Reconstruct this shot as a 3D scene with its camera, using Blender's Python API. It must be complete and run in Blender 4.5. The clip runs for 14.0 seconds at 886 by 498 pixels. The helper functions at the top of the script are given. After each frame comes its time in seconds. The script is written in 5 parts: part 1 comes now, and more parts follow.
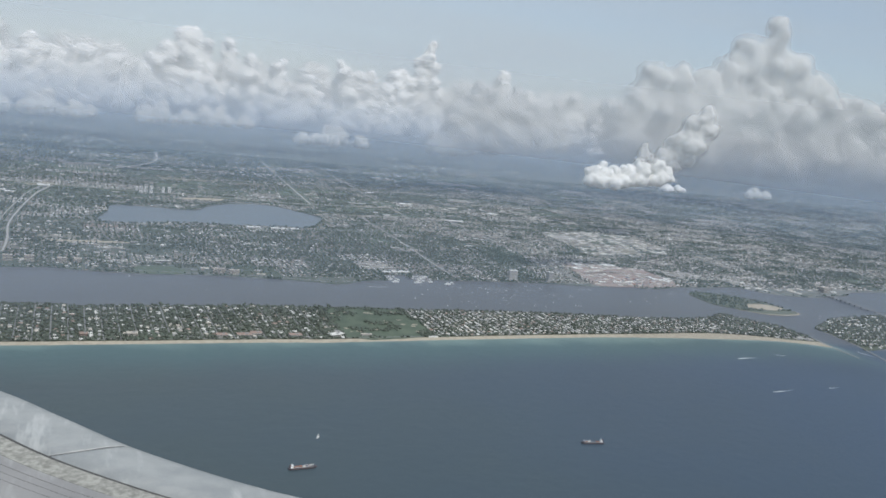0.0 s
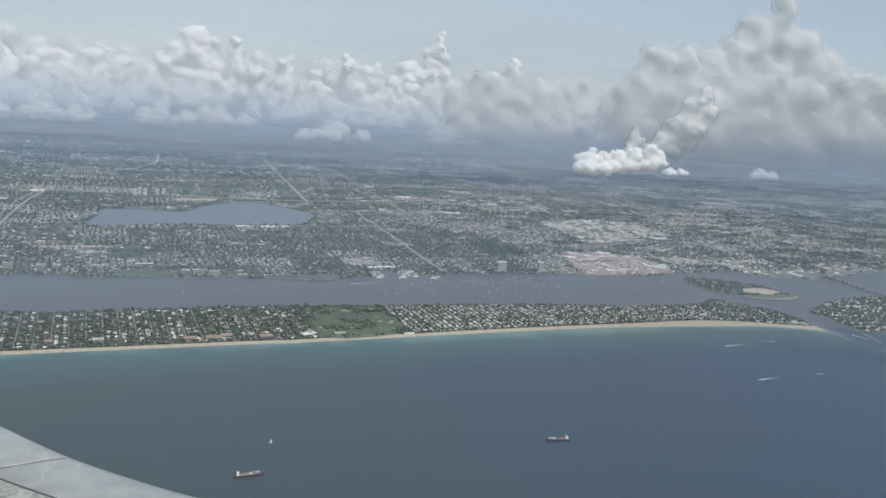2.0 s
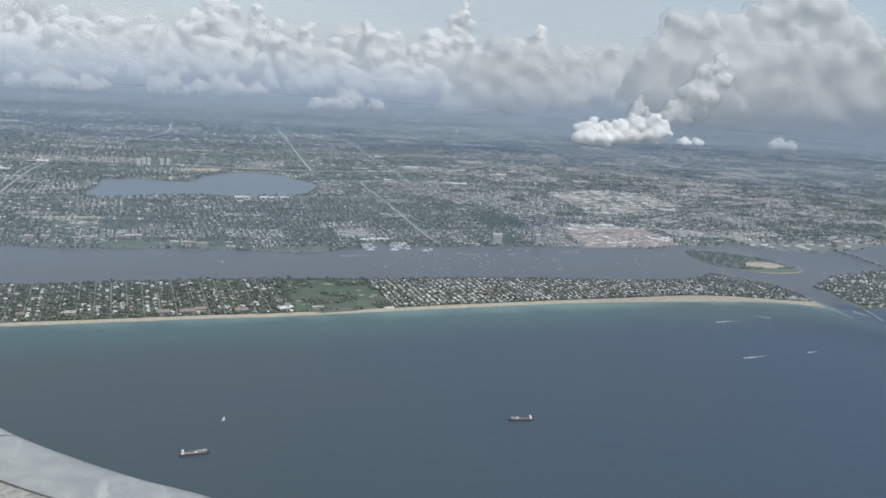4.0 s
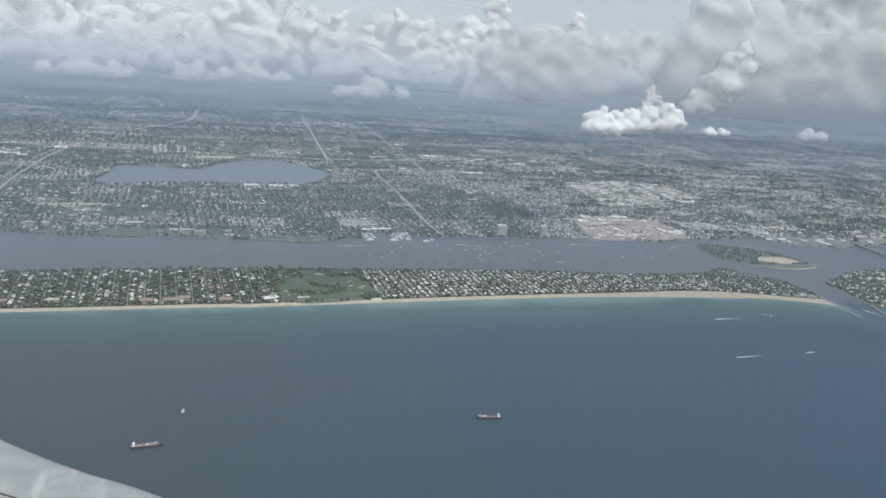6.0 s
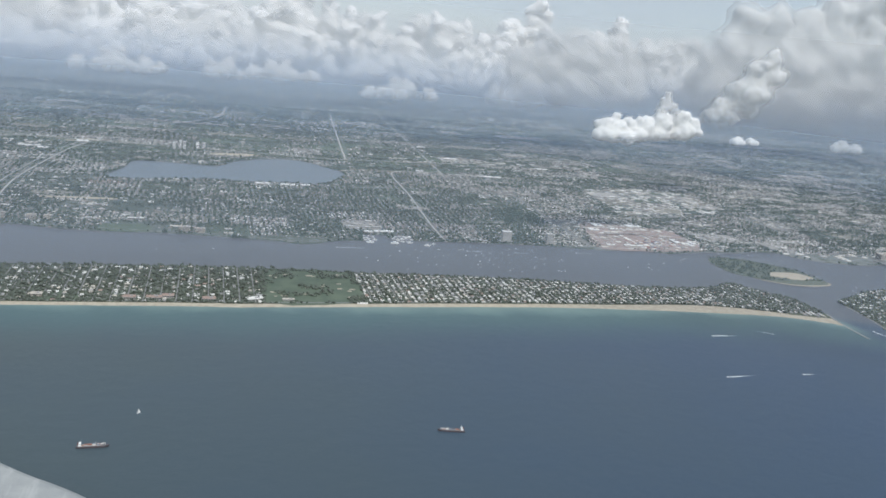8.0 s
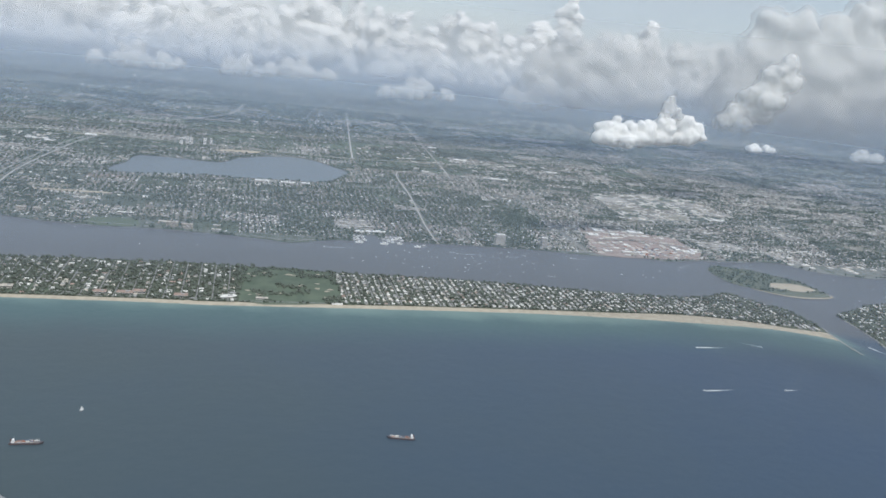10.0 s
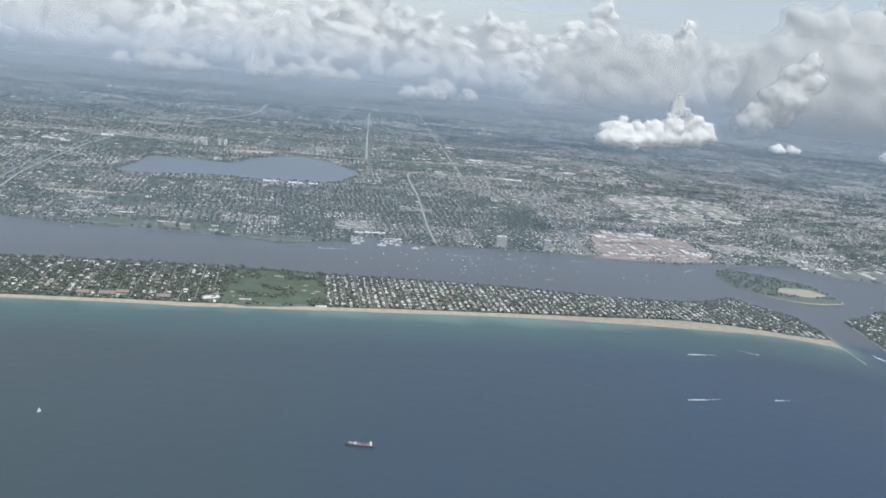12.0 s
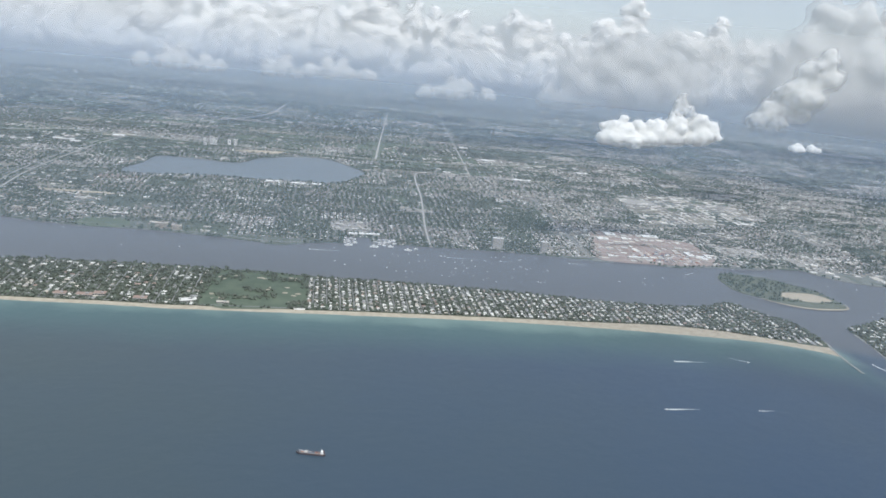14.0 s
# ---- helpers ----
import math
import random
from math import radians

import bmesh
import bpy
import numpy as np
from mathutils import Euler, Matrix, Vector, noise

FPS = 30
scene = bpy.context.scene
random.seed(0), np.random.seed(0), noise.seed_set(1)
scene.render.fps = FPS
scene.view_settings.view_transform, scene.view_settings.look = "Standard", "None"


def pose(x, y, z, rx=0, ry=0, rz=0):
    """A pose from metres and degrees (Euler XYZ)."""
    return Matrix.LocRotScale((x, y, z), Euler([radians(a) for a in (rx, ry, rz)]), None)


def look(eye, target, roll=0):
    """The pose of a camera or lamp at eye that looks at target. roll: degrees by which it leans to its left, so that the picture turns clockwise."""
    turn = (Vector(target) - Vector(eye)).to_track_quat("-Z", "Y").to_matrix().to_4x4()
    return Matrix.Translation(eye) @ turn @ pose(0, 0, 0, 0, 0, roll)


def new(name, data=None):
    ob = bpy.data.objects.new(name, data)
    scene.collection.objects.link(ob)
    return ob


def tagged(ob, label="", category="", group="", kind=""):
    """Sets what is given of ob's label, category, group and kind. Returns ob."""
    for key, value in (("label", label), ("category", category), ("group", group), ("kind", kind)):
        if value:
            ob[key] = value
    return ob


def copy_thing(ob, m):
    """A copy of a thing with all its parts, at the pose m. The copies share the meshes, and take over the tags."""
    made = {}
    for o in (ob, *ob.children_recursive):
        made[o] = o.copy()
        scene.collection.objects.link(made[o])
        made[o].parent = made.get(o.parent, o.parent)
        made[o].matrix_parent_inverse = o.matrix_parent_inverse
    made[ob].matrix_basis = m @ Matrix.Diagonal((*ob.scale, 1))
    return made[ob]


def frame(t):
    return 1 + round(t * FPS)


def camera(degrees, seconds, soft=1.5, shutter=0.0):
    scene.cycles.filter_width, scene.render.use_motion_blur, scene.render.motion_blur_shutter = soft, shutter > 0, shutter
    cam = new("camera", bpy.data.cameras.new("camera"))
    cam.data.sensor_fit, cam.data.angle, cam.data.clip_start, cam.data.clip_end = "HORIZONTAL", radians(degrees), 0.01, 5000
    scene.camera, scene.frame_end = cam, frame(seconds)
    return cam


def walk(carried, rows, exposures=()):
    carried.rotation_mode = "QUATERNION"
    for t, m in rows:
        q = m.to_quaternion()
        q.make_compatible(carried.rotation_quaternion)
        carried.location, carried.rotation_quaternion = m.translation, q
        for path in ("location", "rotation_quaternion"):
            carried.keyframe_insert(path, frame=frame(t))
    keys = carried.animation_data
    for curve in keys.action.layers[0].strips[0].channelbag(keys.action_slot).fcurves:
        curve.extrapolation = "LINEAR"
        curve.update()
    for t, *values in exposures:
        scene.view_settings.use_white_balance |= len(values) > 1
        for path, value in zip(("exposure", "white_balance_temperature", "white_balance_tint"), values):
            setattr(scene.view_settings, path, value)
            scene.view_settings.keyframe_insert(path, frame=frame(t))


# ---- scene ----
cam = camera(56.1, 14.0, soft=1.7)
PATH = [
    (0, (-102.721, 1.418, 134.838), (-101.884, 3.203, 134.503), 6.9),
    (0.5, (-95.624, 0.481, 136.101), (-94.794, 2.268, 135.76), 6.6),
    (1, (-88.259, -0.693, 136.82), (-87.441, 1.099, 136.477), 5.8),
    (1.5, (-80.842, -1.083, 137.697), (-80.034, 0.712, 137.345), 5.2),
    (2, (-73.351, -0.961, 138.126), (-72.56, 0.84, 137.764), 4.8),
    (2.5, (-66.07, -1.805, 139.208), (-65.295, 0.001, 138.834), 4.6),
    (3, (-58.545, -1.873, 139.809), (-57.786, -0.066, 139.41), 4.5),
    (5.5, (-20.957, -2.496, 142.574), (-20.294, -0.668, 142.103), 4.8),
    (6, (-13.429, -3.167, 142.942), (-12.793, -1.332, 142.467), 4.7),
    (6.5, (-5.719, -2.94, 143.367), (-5.112, -1.094, 142.891), 4.9),
    (7, (1.722, -3.3, 144.14), (2.308, -1.447, 143.665), 5.3),
    (7.5, (9.049, -2.767, 144.635), (9.613, -0.908, 144.159), 5.5),
    (8, (16.353, -2.673, 145.402), (16.898, -0.809, 144.923), 5.8),
    (10.5, (53.664, -0.195, 147.444), (54.117, 1.691, 146.958), 6.6),
    (11, (60.819, -0.173, 148.58), (61.246, 1.719, 148.09), 6.4),
    (11.5, (68.198, 1.153, 148.496), (68.605, 3.049, 148.005), 6.4),
    (12, (75.841, 1.743, 148.675), (76.229, 3.643, 148.183), 6.4),
    (12.5, (83.348, 2.977, 148.795), (83.719, 4.879, 148.299), 6.4),
    (13, (90.708, 4.38, 149.947), (91.058, 6.285, 149.448), 6.3),
    (13.5, (98.126, 5.106, 150.36), (98.454, 7.015, 149.861), 6.2),
    (14, (105.964, 6.269, 151.184), (106.271, 8.18, 150.682), 6.0),
]
walk(cam, [(t, look(eye, target, roll)) for t, eye, target, roll in PATH], [(0, 0.07, 6460, 9), (3, 0.09, 6460, 9), (7, 0.21, 6460, 9), (11, 0.24, 6460, 9), (14, 0.37, 6460, 9)])

# The landscape is modelled at one tenth of its true size: 1 unit is 10 metres of coast.
# x runs north along the shore, y runs inland (west), z is up.

# ---------------------------------------------------------------- light
SUN_HEIGHT, SUN_TURN = 56.0, 160.0      # degrees above the horizon; compass angle measured from +y towards +x
world = bpy.data.worlds.new("world")
scene.world = world
world.use_nodes = True
wn, wl = world.node_tree.nodes, world.node_tree.links
wn.clear()
sky = wn.new("ShaderNodeTexSky")
sky.sky_type, sky.sun_disc = "NISHITA", False
sky.sun_elevation, sky.sun_rotation = radians(SUN_HEIGHT), radians(SUN_TURN)
sky.altitude, sky.air_density, sky.dust_density, sky.ozone_density = 1400, 1.0, 3.0, 1.0
veil, thin = wn.new("ShaderNodeMix"), wn.new("ShaderNodeTexNoise")   # high thin cloud over the clear sky
veil.data_type = "RGBA"
veil.inputs[7].default_value = (3.45, 4.0, 4.45, 1)
stretch = wn.new("ShaderNodeMapping")
stretch.inputs["Scale"].default_value = (1.2, 1.2, 7.0)
wl.new(wn.new("ShaderNodeTexCoord").outputs["Generated"], stretch.inputs["Vector"])
wl.new(stretch.outputs[0], thin.inputs["Vector"])
thin.inputs["Scale"].default_value, thin.inputs["Detail"].default_value = 1.6, 5.0
span_node = wn.new("ShaderNodeMapRange")
for key, v in (("From Min", 0.34), ("From Max", 0.66), ("To Min", 0.48), ("To Max", 1.0)):
    span_node.inputs[key].default_value = v
wl.new(thin.outputs["Fac"], span_node.inputs["Value"])
wl.new(span_node.outputs[0], veil.inputs[0])
wl.new(sky.outputs[0], veil.inputs[6])
back, wout = wn.new("ShaderNodeBackground"), wn.new("ShaderNodeOutputWorld")
back.inputs["Strength"].default_value = 0.138
wl.new(veil.outputs[2], back.inputs[0])
wl.new(back.outputs[0], wout.inputs[0])

sun = new("sun", bpy.data.lights.new("sun", "SUN"))
sun.data.energy, sun.data.angle, sun.data.color = 2.7, radians(13.0), (1.0, 0.96, 0.91)
toward = Vector((math.sin(radians(SUN_TURN)) * math.cos(radians(SUN_HEIGHT)), math.cos(radians(SUN_TURN)) * math.cos(radians(SUN_HEIGHT)), math.sin(radians(SUN_HEIGHT))))
sun.matrix_world = look(Vector((0, 0, 900)) + toward * 10, (0, 0, 900))


# ---------------------------------------------------------------- materials
def blank(name):
    m = bpy.data.materials.new(name)
    m.use_nodes = True
    n, l = m.node_tree.nodes, m.node_tree.links
    n.clear()
    out = n.new("ShaderNodeOutputMaterial")
    return m, n, l, out


def math_node(n, l, kind, a, b=None, clamp=False):
    k = n.new("ShaderNodeMath")
    k.operation, k.use_clamp = kind, clamp
    for i, v in enumerate((a, b)):
        if v is None:
            continue
        if isinstance(v, (int, float)):
            k.inputs[i].default_value = v
        else:
            l.new(v, k.inputs[i])
    return k.outputs[0]


def span(n, l, value, a, b, c=0.0, d=1.0, smooth=True):
    k = n.new("ShaderNodeMapRange")
    k.interpolation_type = "SMOOTHSTEP" if smooth else "LINEAR"
    l.new(value, k.inputs["Value"])
    for key, v in (("From Min", a), ("From Max", b), ("To Min", c), ("To Max", d)):
        k.inputs[key].default_value = v
    return k.outputs[0]


def mixed(n, l, f, a, b, blend="MIX"):
    k = n.new("ShaderNodeMix")
    k.data_type, k.blend_type = "RGBA", blend
    for sock, v in ((k.inputs[0], f), (k.inputs[6], a), (k.inputs[7], b)):
        if isinstance(v, (int, float)):
            sock.default_value = v
        elif isinstance(v, tuple):
            sock.default_value = (*v, 1)
        else:
            l.new(v, sock)
    return k.outputs[2]


def noisy(n, l, where, scale, detail=4.0, rough=0.55):
    k = n.new("ShaderNodeTexNoise")
    k.inputs["Scale"].default_value, k.inputs["Detail"].default_value, k.inputs["Roughness"].default_value = scale, detail, rough
    if where is not None:
        l.new(where, k.inputs["Vector"])
    return k.outputs["Fac"]


def surface(name, dark, light, scale=1.0, rough=0.8, metal=0.0, vary="", spread=0.35, bump=0.2, fine=9.0):
    """A worn surface of two tones, mottled at two scales. vary: 'object' or 'island' for a tone of its own for each piece."""
    m, n, l, out = blank(name)
    b = n.new("ShaderNodeBsdfPrincipled")
    where = n.new("ShaderNodeNewGeometry").outputs["Position"]
    coarse, grain = noisy(n, l, where, scale), noisy(n, l, where, scale * fine, 3.0)
    f = math_node(n, l, "ADD", math_node(n, l, "MULTIPLY", span(n, l, coarse, 0.3, 0.7), 0.65), math_node(n, l, "MULTIPLY", grain, 0.35))
    col = mixed(n, l, f, dark, light)
    if vary:
        r = n.new("ShaderNodeObjectInfo").outputs["Random"] if vary == "object" else n.new("ShaderNodeNewGeometry").outputs["Random Per Island"]
        hs = n.new("ShaderNodeHueSaturation")
        l.new(span(n, l, r, 0, 1, 1 - spread, 1 + spread, False), hs.inputs["Value"])
        l.new(col, hs.inputs["Color"])
        col = hs.outputs[0]
    l.new(col, b.inputs["Base Color"])
    b.inputs["Roughness"].default_value, b.inputs["Metallic"].default_value = rough, metal
    if bump:
        k = n.new("ShaderNodeBump")
        k.inputs["Strength"].default_value, k.inputs["Distance"].default_value = bump, 0.3 / scale / 10
        l.new(grain, k.inputs["Height"])
        l.new(k.outputs[0], b.inputs["Normal"])
    l.new(b.outputs[0], out.inputs[0])
    return m


def water_material():
    """Sea that shoals to turquoise at the beach, and the browner lagoon behind the island."""
    m, n, l, out = blank("water")
    b = n.new("ShaderNodeBsdfPrincipled")
    where = n.new("ShaderNodeNewGeometry").outputs["Position"]
    sep = n.new("ShaderNodeSeparateXYZ")
    l.new(where, sep.inputs[0])
    over = math_node(n, l, "MAXIMUM", math_node(n, l, "SUBTRACT", sep.outputs[0], 290.0), 0.0)
    bend = math_node(n, l, "MULTIPLY", math_node(n, l, "MULTIPLY", over, over), 0.0022)
    drift = math_node(n, l, "MULTIPLY", math_node(n, l, "SUBTRACT", noisy(n, l, where, 0.03, 5.0), 0.5), 26.0)
    off = math_node(n, l, "SUBTRACT", 428.0, math_node(n, l, "ADD", math_node(n, l, "ADD", sep.outputs[1], bend), drift))
    # greyer south to bluer north: the cabin window's tint put into the sea
    window_tint = math_node(n, l, "ADD", math_node(n, l, "MULTIPLY", noisy(n, l, where, 0.012, 3.0), 0.5), span(n, l, sep.outputs[0], -100, 330, -0.1, 0.7))
    deep = mixed(n, l, window_tint, (0.052, 0.073, 0.078), (0.037, 0.064, 0.107))
    bar = mixed(n, l, math_node(n, l, "MAXIMUM", span(n, l, off, 8, 60), span(n, l, sep.outputs[0], 390, 412)), (0.055, 0.105, 0.114), deep)
    near = math_node(n, l, "MAXIMUM", span(n, l, off, -4, 14), span(n, l, sep.outputs[0], 396, 410))
    shoal = mixed(n, l, near, (0.135, 0.205, 0.195), bar)
    lagoon = mixed(n, l, noisy(n, l, where, 0.02, 4.0), (0.082, 0.093, 0.112), (0.096, 0.106, 0.122))
    inland = span(n, l, math_node(n, l, "ADD", sep.outputs[1], bend), 434, 452)
    lake = span(n, l, sep.outputs[1], 700, 720)
    inner = mixed(n, l, lake, lagoon, (0.112, 0.138, 0.162))
    l.new(mixed(n, l, inland, shoal, inner), b.inputs["Base Color"])
    b.inputs["Roughness"].default_value, b.inputs["IOR"].default_value = 0.32, 1.33
    chop = noisy(n, l, where, 1.6, 5.0, 0.6)
    swell = noisy(n, l, where, 0.16, 3.0)
    k = n.new("ShaderNodeBump")
    k.inputs["Strength"].default_value, k.inputs["Distance"].default_value = 0.5, 0.12
    l.new(math_node(n, l, "ADD", chop, math_node(n, l, "MULTIPLY", swell, 2.0)), k.inputs["Height"])
    l.new(k.outputs[0], b.inputs["Normal"])
    l.new(b.outputs[0], out.inputs[0])
    return m


def land_material():
    """Coastal plain: gardens, verges and dry lots near the coast; scrub, pasture and wetland inland, with distance haze
    put into their colour.
    """
    m, n, l, out = blank("land")
    b = n.new("ShaderNodeBsdfPrincipled")
    where = n.new("ShaderNodeNewGeometry").outputs["Position"]
    sep = n.new("ShaderNodeSeparateXYZ")
    l.new(where, sep.inputs[0])
    quarter, plot, grain = noisy(n, l, where, 0.012, 3.0), noisy(n, l, where, 0.16, 4.0), noisy(n, l, where, 0.9, 4.0, 0.7)
    green = mixed(n, l, grain, (0.066, 0.088, 0.080), (0.120, 0.142, 0.124))
    dry = mixed(n, l, grain, (0.135, 0.150, 0.148), (0.235, 0.245, 0.238))
    f = math_node(n, l, "ADD", math_node(n, l, "MULTIPLY", quarter, 0.5), math_node(n, l, "MULTIPLY", plot, 0.6))
    f = math_node(n, l, "ADD", f, span(n, l, sep.outputs[0], 220, 480, -0.02, 0.10))
    town = mixed(n, l, span(n, l, f, 0.46, 0.66), green, dry)
    stretch = n.new("ShaderNodeMapping")
    stretch.inputs["Scale"].default_value = (0.4, 1.0, 1.0)
    l.new(where, stretch.inputs["Vector"])
    # bluish far woods: the haze of distance is put into this colour
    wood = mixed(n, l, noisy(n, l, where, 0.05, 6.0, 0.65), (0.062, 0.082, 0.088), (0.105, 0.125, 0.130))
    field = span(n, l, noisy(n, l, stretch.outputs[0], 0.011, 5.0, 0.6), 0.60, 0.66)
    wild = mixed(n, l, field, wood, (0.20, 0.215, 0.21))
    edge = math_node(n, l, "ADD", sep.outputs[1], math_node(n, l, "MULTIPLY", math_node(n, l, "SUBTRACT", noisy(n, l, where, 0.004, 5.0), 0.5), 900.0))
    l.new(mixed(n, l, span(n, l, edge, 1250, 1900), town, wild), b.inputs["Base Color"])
    b.inputs["Roughness"].default_value = 0.9
    b.inputs["Specular IOR Level"].default_value = 0.15
    l.new(b.outputs[0], out.inputs[0])
    return m


def cloud_material(name, low, high, most, depth, light=(0.82, 0.82, 0.80)):
    """Cloud droplets: bright and matt, letting light through, thinning out in ragged wisps towards the base."""
    m, n, l, out = blank(name)
    info = n.new("ShaderNodeTexCoord")
    sep = n.new("ShaderNodeSeparateXYZ")
    l.new(info.outputs["Generated"], sep.inputs[0])
    where = n.new("ShaderNodeNewGeometry").outputs["Position"]
    d, c = n.new("ShaderNodeBsdfPrincipled"), n.new("ShaderNodeBsdfTransparent")
    tone = mixed(n, l, noisy(n, l, where, 0.05, 5.0), tuple(v * 0.94 for v in light), light)
    l.new(tone, d.inputs[0])
    d.inputs["Roughness"].default_value, d.inputs["Specular IOR Level"].default_value = 1.0, 0.0
    if depth:      # light wanders through the droplets
        d.inputs["Subsurface Weight"].default_value, d.inputs["Subsurface Scale"].default_value = 1.0, depth
        d.inputs["Subsurface Radius"].default_value = (1.0, 1.0, 1.0)
    mist = n.new("ShaderNodeMixShader")
    rag = math_node(n, l, "ADD", sep.outputs[2], math_node(n, l, "MULTIPLY", math_node(n, l, "SUBTRACT", noisy(n, l, info.outputs["Generated"], 4.0, 6.0, 0.65), 0.5), 0.8))
    dense = math_node(n, l, "MULTIPLY", span(n, l, rag, low, high), most)
    l.new(dense, mist.inputs[0])
    l.new(c.outputs[0], mist.inputs[1])
    l.new(d.outputs[0], mist.inputs[2])
    l.new(mist.outputs[0], out.inputs[0])
    return m


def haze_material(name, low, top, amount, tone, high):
    """Haze put into a see-through tint, thickest a little above the ground and thinner above its top."""
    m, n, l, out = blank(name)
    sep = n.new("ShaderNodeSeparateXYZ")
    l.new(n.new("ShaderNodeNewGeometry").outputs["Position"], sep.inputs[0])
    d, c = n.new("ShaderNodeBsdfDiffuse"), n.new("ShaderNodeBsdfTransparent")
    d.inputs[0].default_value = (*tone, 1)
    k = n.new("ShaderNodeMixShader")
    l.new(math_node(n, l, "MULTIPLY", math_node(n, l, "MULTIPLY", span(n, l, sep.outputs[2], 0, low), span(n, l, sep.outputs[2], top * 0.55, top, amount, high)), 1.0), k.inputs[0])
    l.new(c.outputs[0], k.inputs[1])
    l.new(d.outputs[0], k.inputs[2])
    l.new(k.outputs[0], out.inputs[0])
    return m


WATER, LAND = water_material(), land_material()
SAND = surface("sand", (0.30, 0.265, 0.21), (0.43, 0.39, 0.32), 0.25)
# cooler, evener copy of LEAF: haze over the town put into the colour
TOWN_LEAF = surface("hazed_town_leaves", (0.052, 0.080, 0.068), (0.086, 0.118, 0.096), 1.5, vary="island", spread=0.25, bump=0.3)
TOWN_PALE = surface("town_roof_pale", (0.50, 0.50, 0.485), (0.70, 0.695, 0.67), 0.8, vary="island", spread=0.3)
TOWN_GREY = surface("town_roof_shingle", (0.14, 0.142, 0.142), (0.25, 0.248, 0.24), 0.8, vary="island", spread=0.3)
TOWN_TAN = surface("town_roof_tan", (0.29, 0.275, 0.25), (0.42, 0.40, 0.36), 0.8, vary="island", spread=0.3)
TOWN_WALL = surface("town_wall", (0.22, 0.22, 0.21), (0.33, 0.33, 0.31), 0.9, vary="island", spread=0.25)
TOWN_RED = surface("town_roof_tile", (0.24, 0.18, 0.16), (0.33, 0.26, 0.23), 0.8, vary="island", spread=0.2)
LAWN = surface("island_ground", (0.045, 0.060, 0.042), (0.105, 0.120, 0.085), 0.35)
FAIRWAY = surface("fairway", (0.062, 0.090, 0.068), (0.108, 0.138, 0.100), 0.12, fine=14)
SCRUB = surface("scrub", (0.085, 0.105, 0.085), (0.135, 0.150, 0.118), 0.5)
LEAF = surface("leaves", (0.072, 0.090, 0.076), (0.115, 0.134, 0.110), 1.5, vary="island", spread=0.4, bump=0.5)
ROOF_WHITE = surface("roof_white", (0.50, 0.50, 0.485), (0.70, 0.695, 0.67), 0.8, vary="island", spread=0.15)
ROOF_GREY = surface("roof_grey", (0.20, 0.21, 0.22), (0.34, 0.34, 0.34), 0.8, vary="island", spread=0.35)
ROOF_TAN = surface("roof_tan", (0.36, 0.33, 0.29), (0.50, 0.47, 0.42), 0.8, vary="island", spread=0.3)
ROOF_RED = surface("roof_terracotta", (0.24, 0.175, 0.150), (0.33, 0.250, 0.215), 0.8, vary="island", spread=0.25)
WALL = surface("stucco", (0.36, 0.355, 0.34), (0.50, 0.49, 0.47), 0.9, vary="island", spread=0.25)
ASPHALT = surface("asphalt", (0.165, 0.172, 0.178), (0.26, 0.268, 0.272), 0.7)
CONCRETE = surface("concrete", (0.27, 0.27, 0.265), (0.40, 0.395, 0.38), 0.6)
EARTH = surface("port_earth", (0.20, 0.165, 0.155), (0.36, 0.30, 0.28), 0.12)
LOT_LEAFY = surface("lot_leafy", (0.046, 0.066, 0.060), (0.078, 0.100, 0.086), 0.3, vary="island", spread=0.2, bump=0)
LOT_GREEN = surface("lot_grass", (0.062, 0.088, 0.072), (0.110, 0.136, 0.106), 0.2, vary="island", spread=0.25, bump=0)
LOT_TAN = surface("lot_dry", (0.13, 0.134, 0.116), (0.225, 0.22, 0.19), 0.25, vary="island", spread=0.25, bump=0)
LOT_GREY = surface("lot_paved", (0.115, 0.118, 0.112), (0.19, 0.19, 0.178), 0.3, vary="island", spread=0.2, bump=0)
LOT_PALE = surface("lot_yard", (0.21, 0.21, 0.205), (0.34, 0.335, 0.32), 0.2, vary="island", spread=0.2, bump=0)
CLOUD = cloud_material("cloud", -0.1, 0.35, 0.84, 14.0)
TALL = cloud_material("cloud_tall", -0.3, 0.25, 0.88, 40.0)
HAZY = cloud_material("cloud_hazy", -0.15, 0.55, 0.58, 40.0)
MANTLE = cloud_material("cloud_mantle", -0.1, 0.7, 0.24, 0.0)
VAPOUR = surface("vapour", (0.80, 0.80, 0.78), (0.86, 0.86, 0.84), 0.05, 1.0, bump=0.0)


# ---------------------------------------------------------------- building tools
def smooth_ring(points, per=6):
    """A closed outline through a few plan corners, rounded by a Catmull-Rom spline."""
    n, out = len(points), []
    for i in range(n):
        p0, p1, p2, p3 = (np.array(points[(i + k - 1) % n], float) for k in range(4))
        for s in range(per):
            t = s / per
            out.append(tuple(0.5 * (2 * p1 + (p2 - p0) * t + (2 * p0 - 5 * p1 + 4 * p2 - p3) * t * t + (3 * p1 - p0 - 3 * p2 + p3) * t ** 3)))
    return out


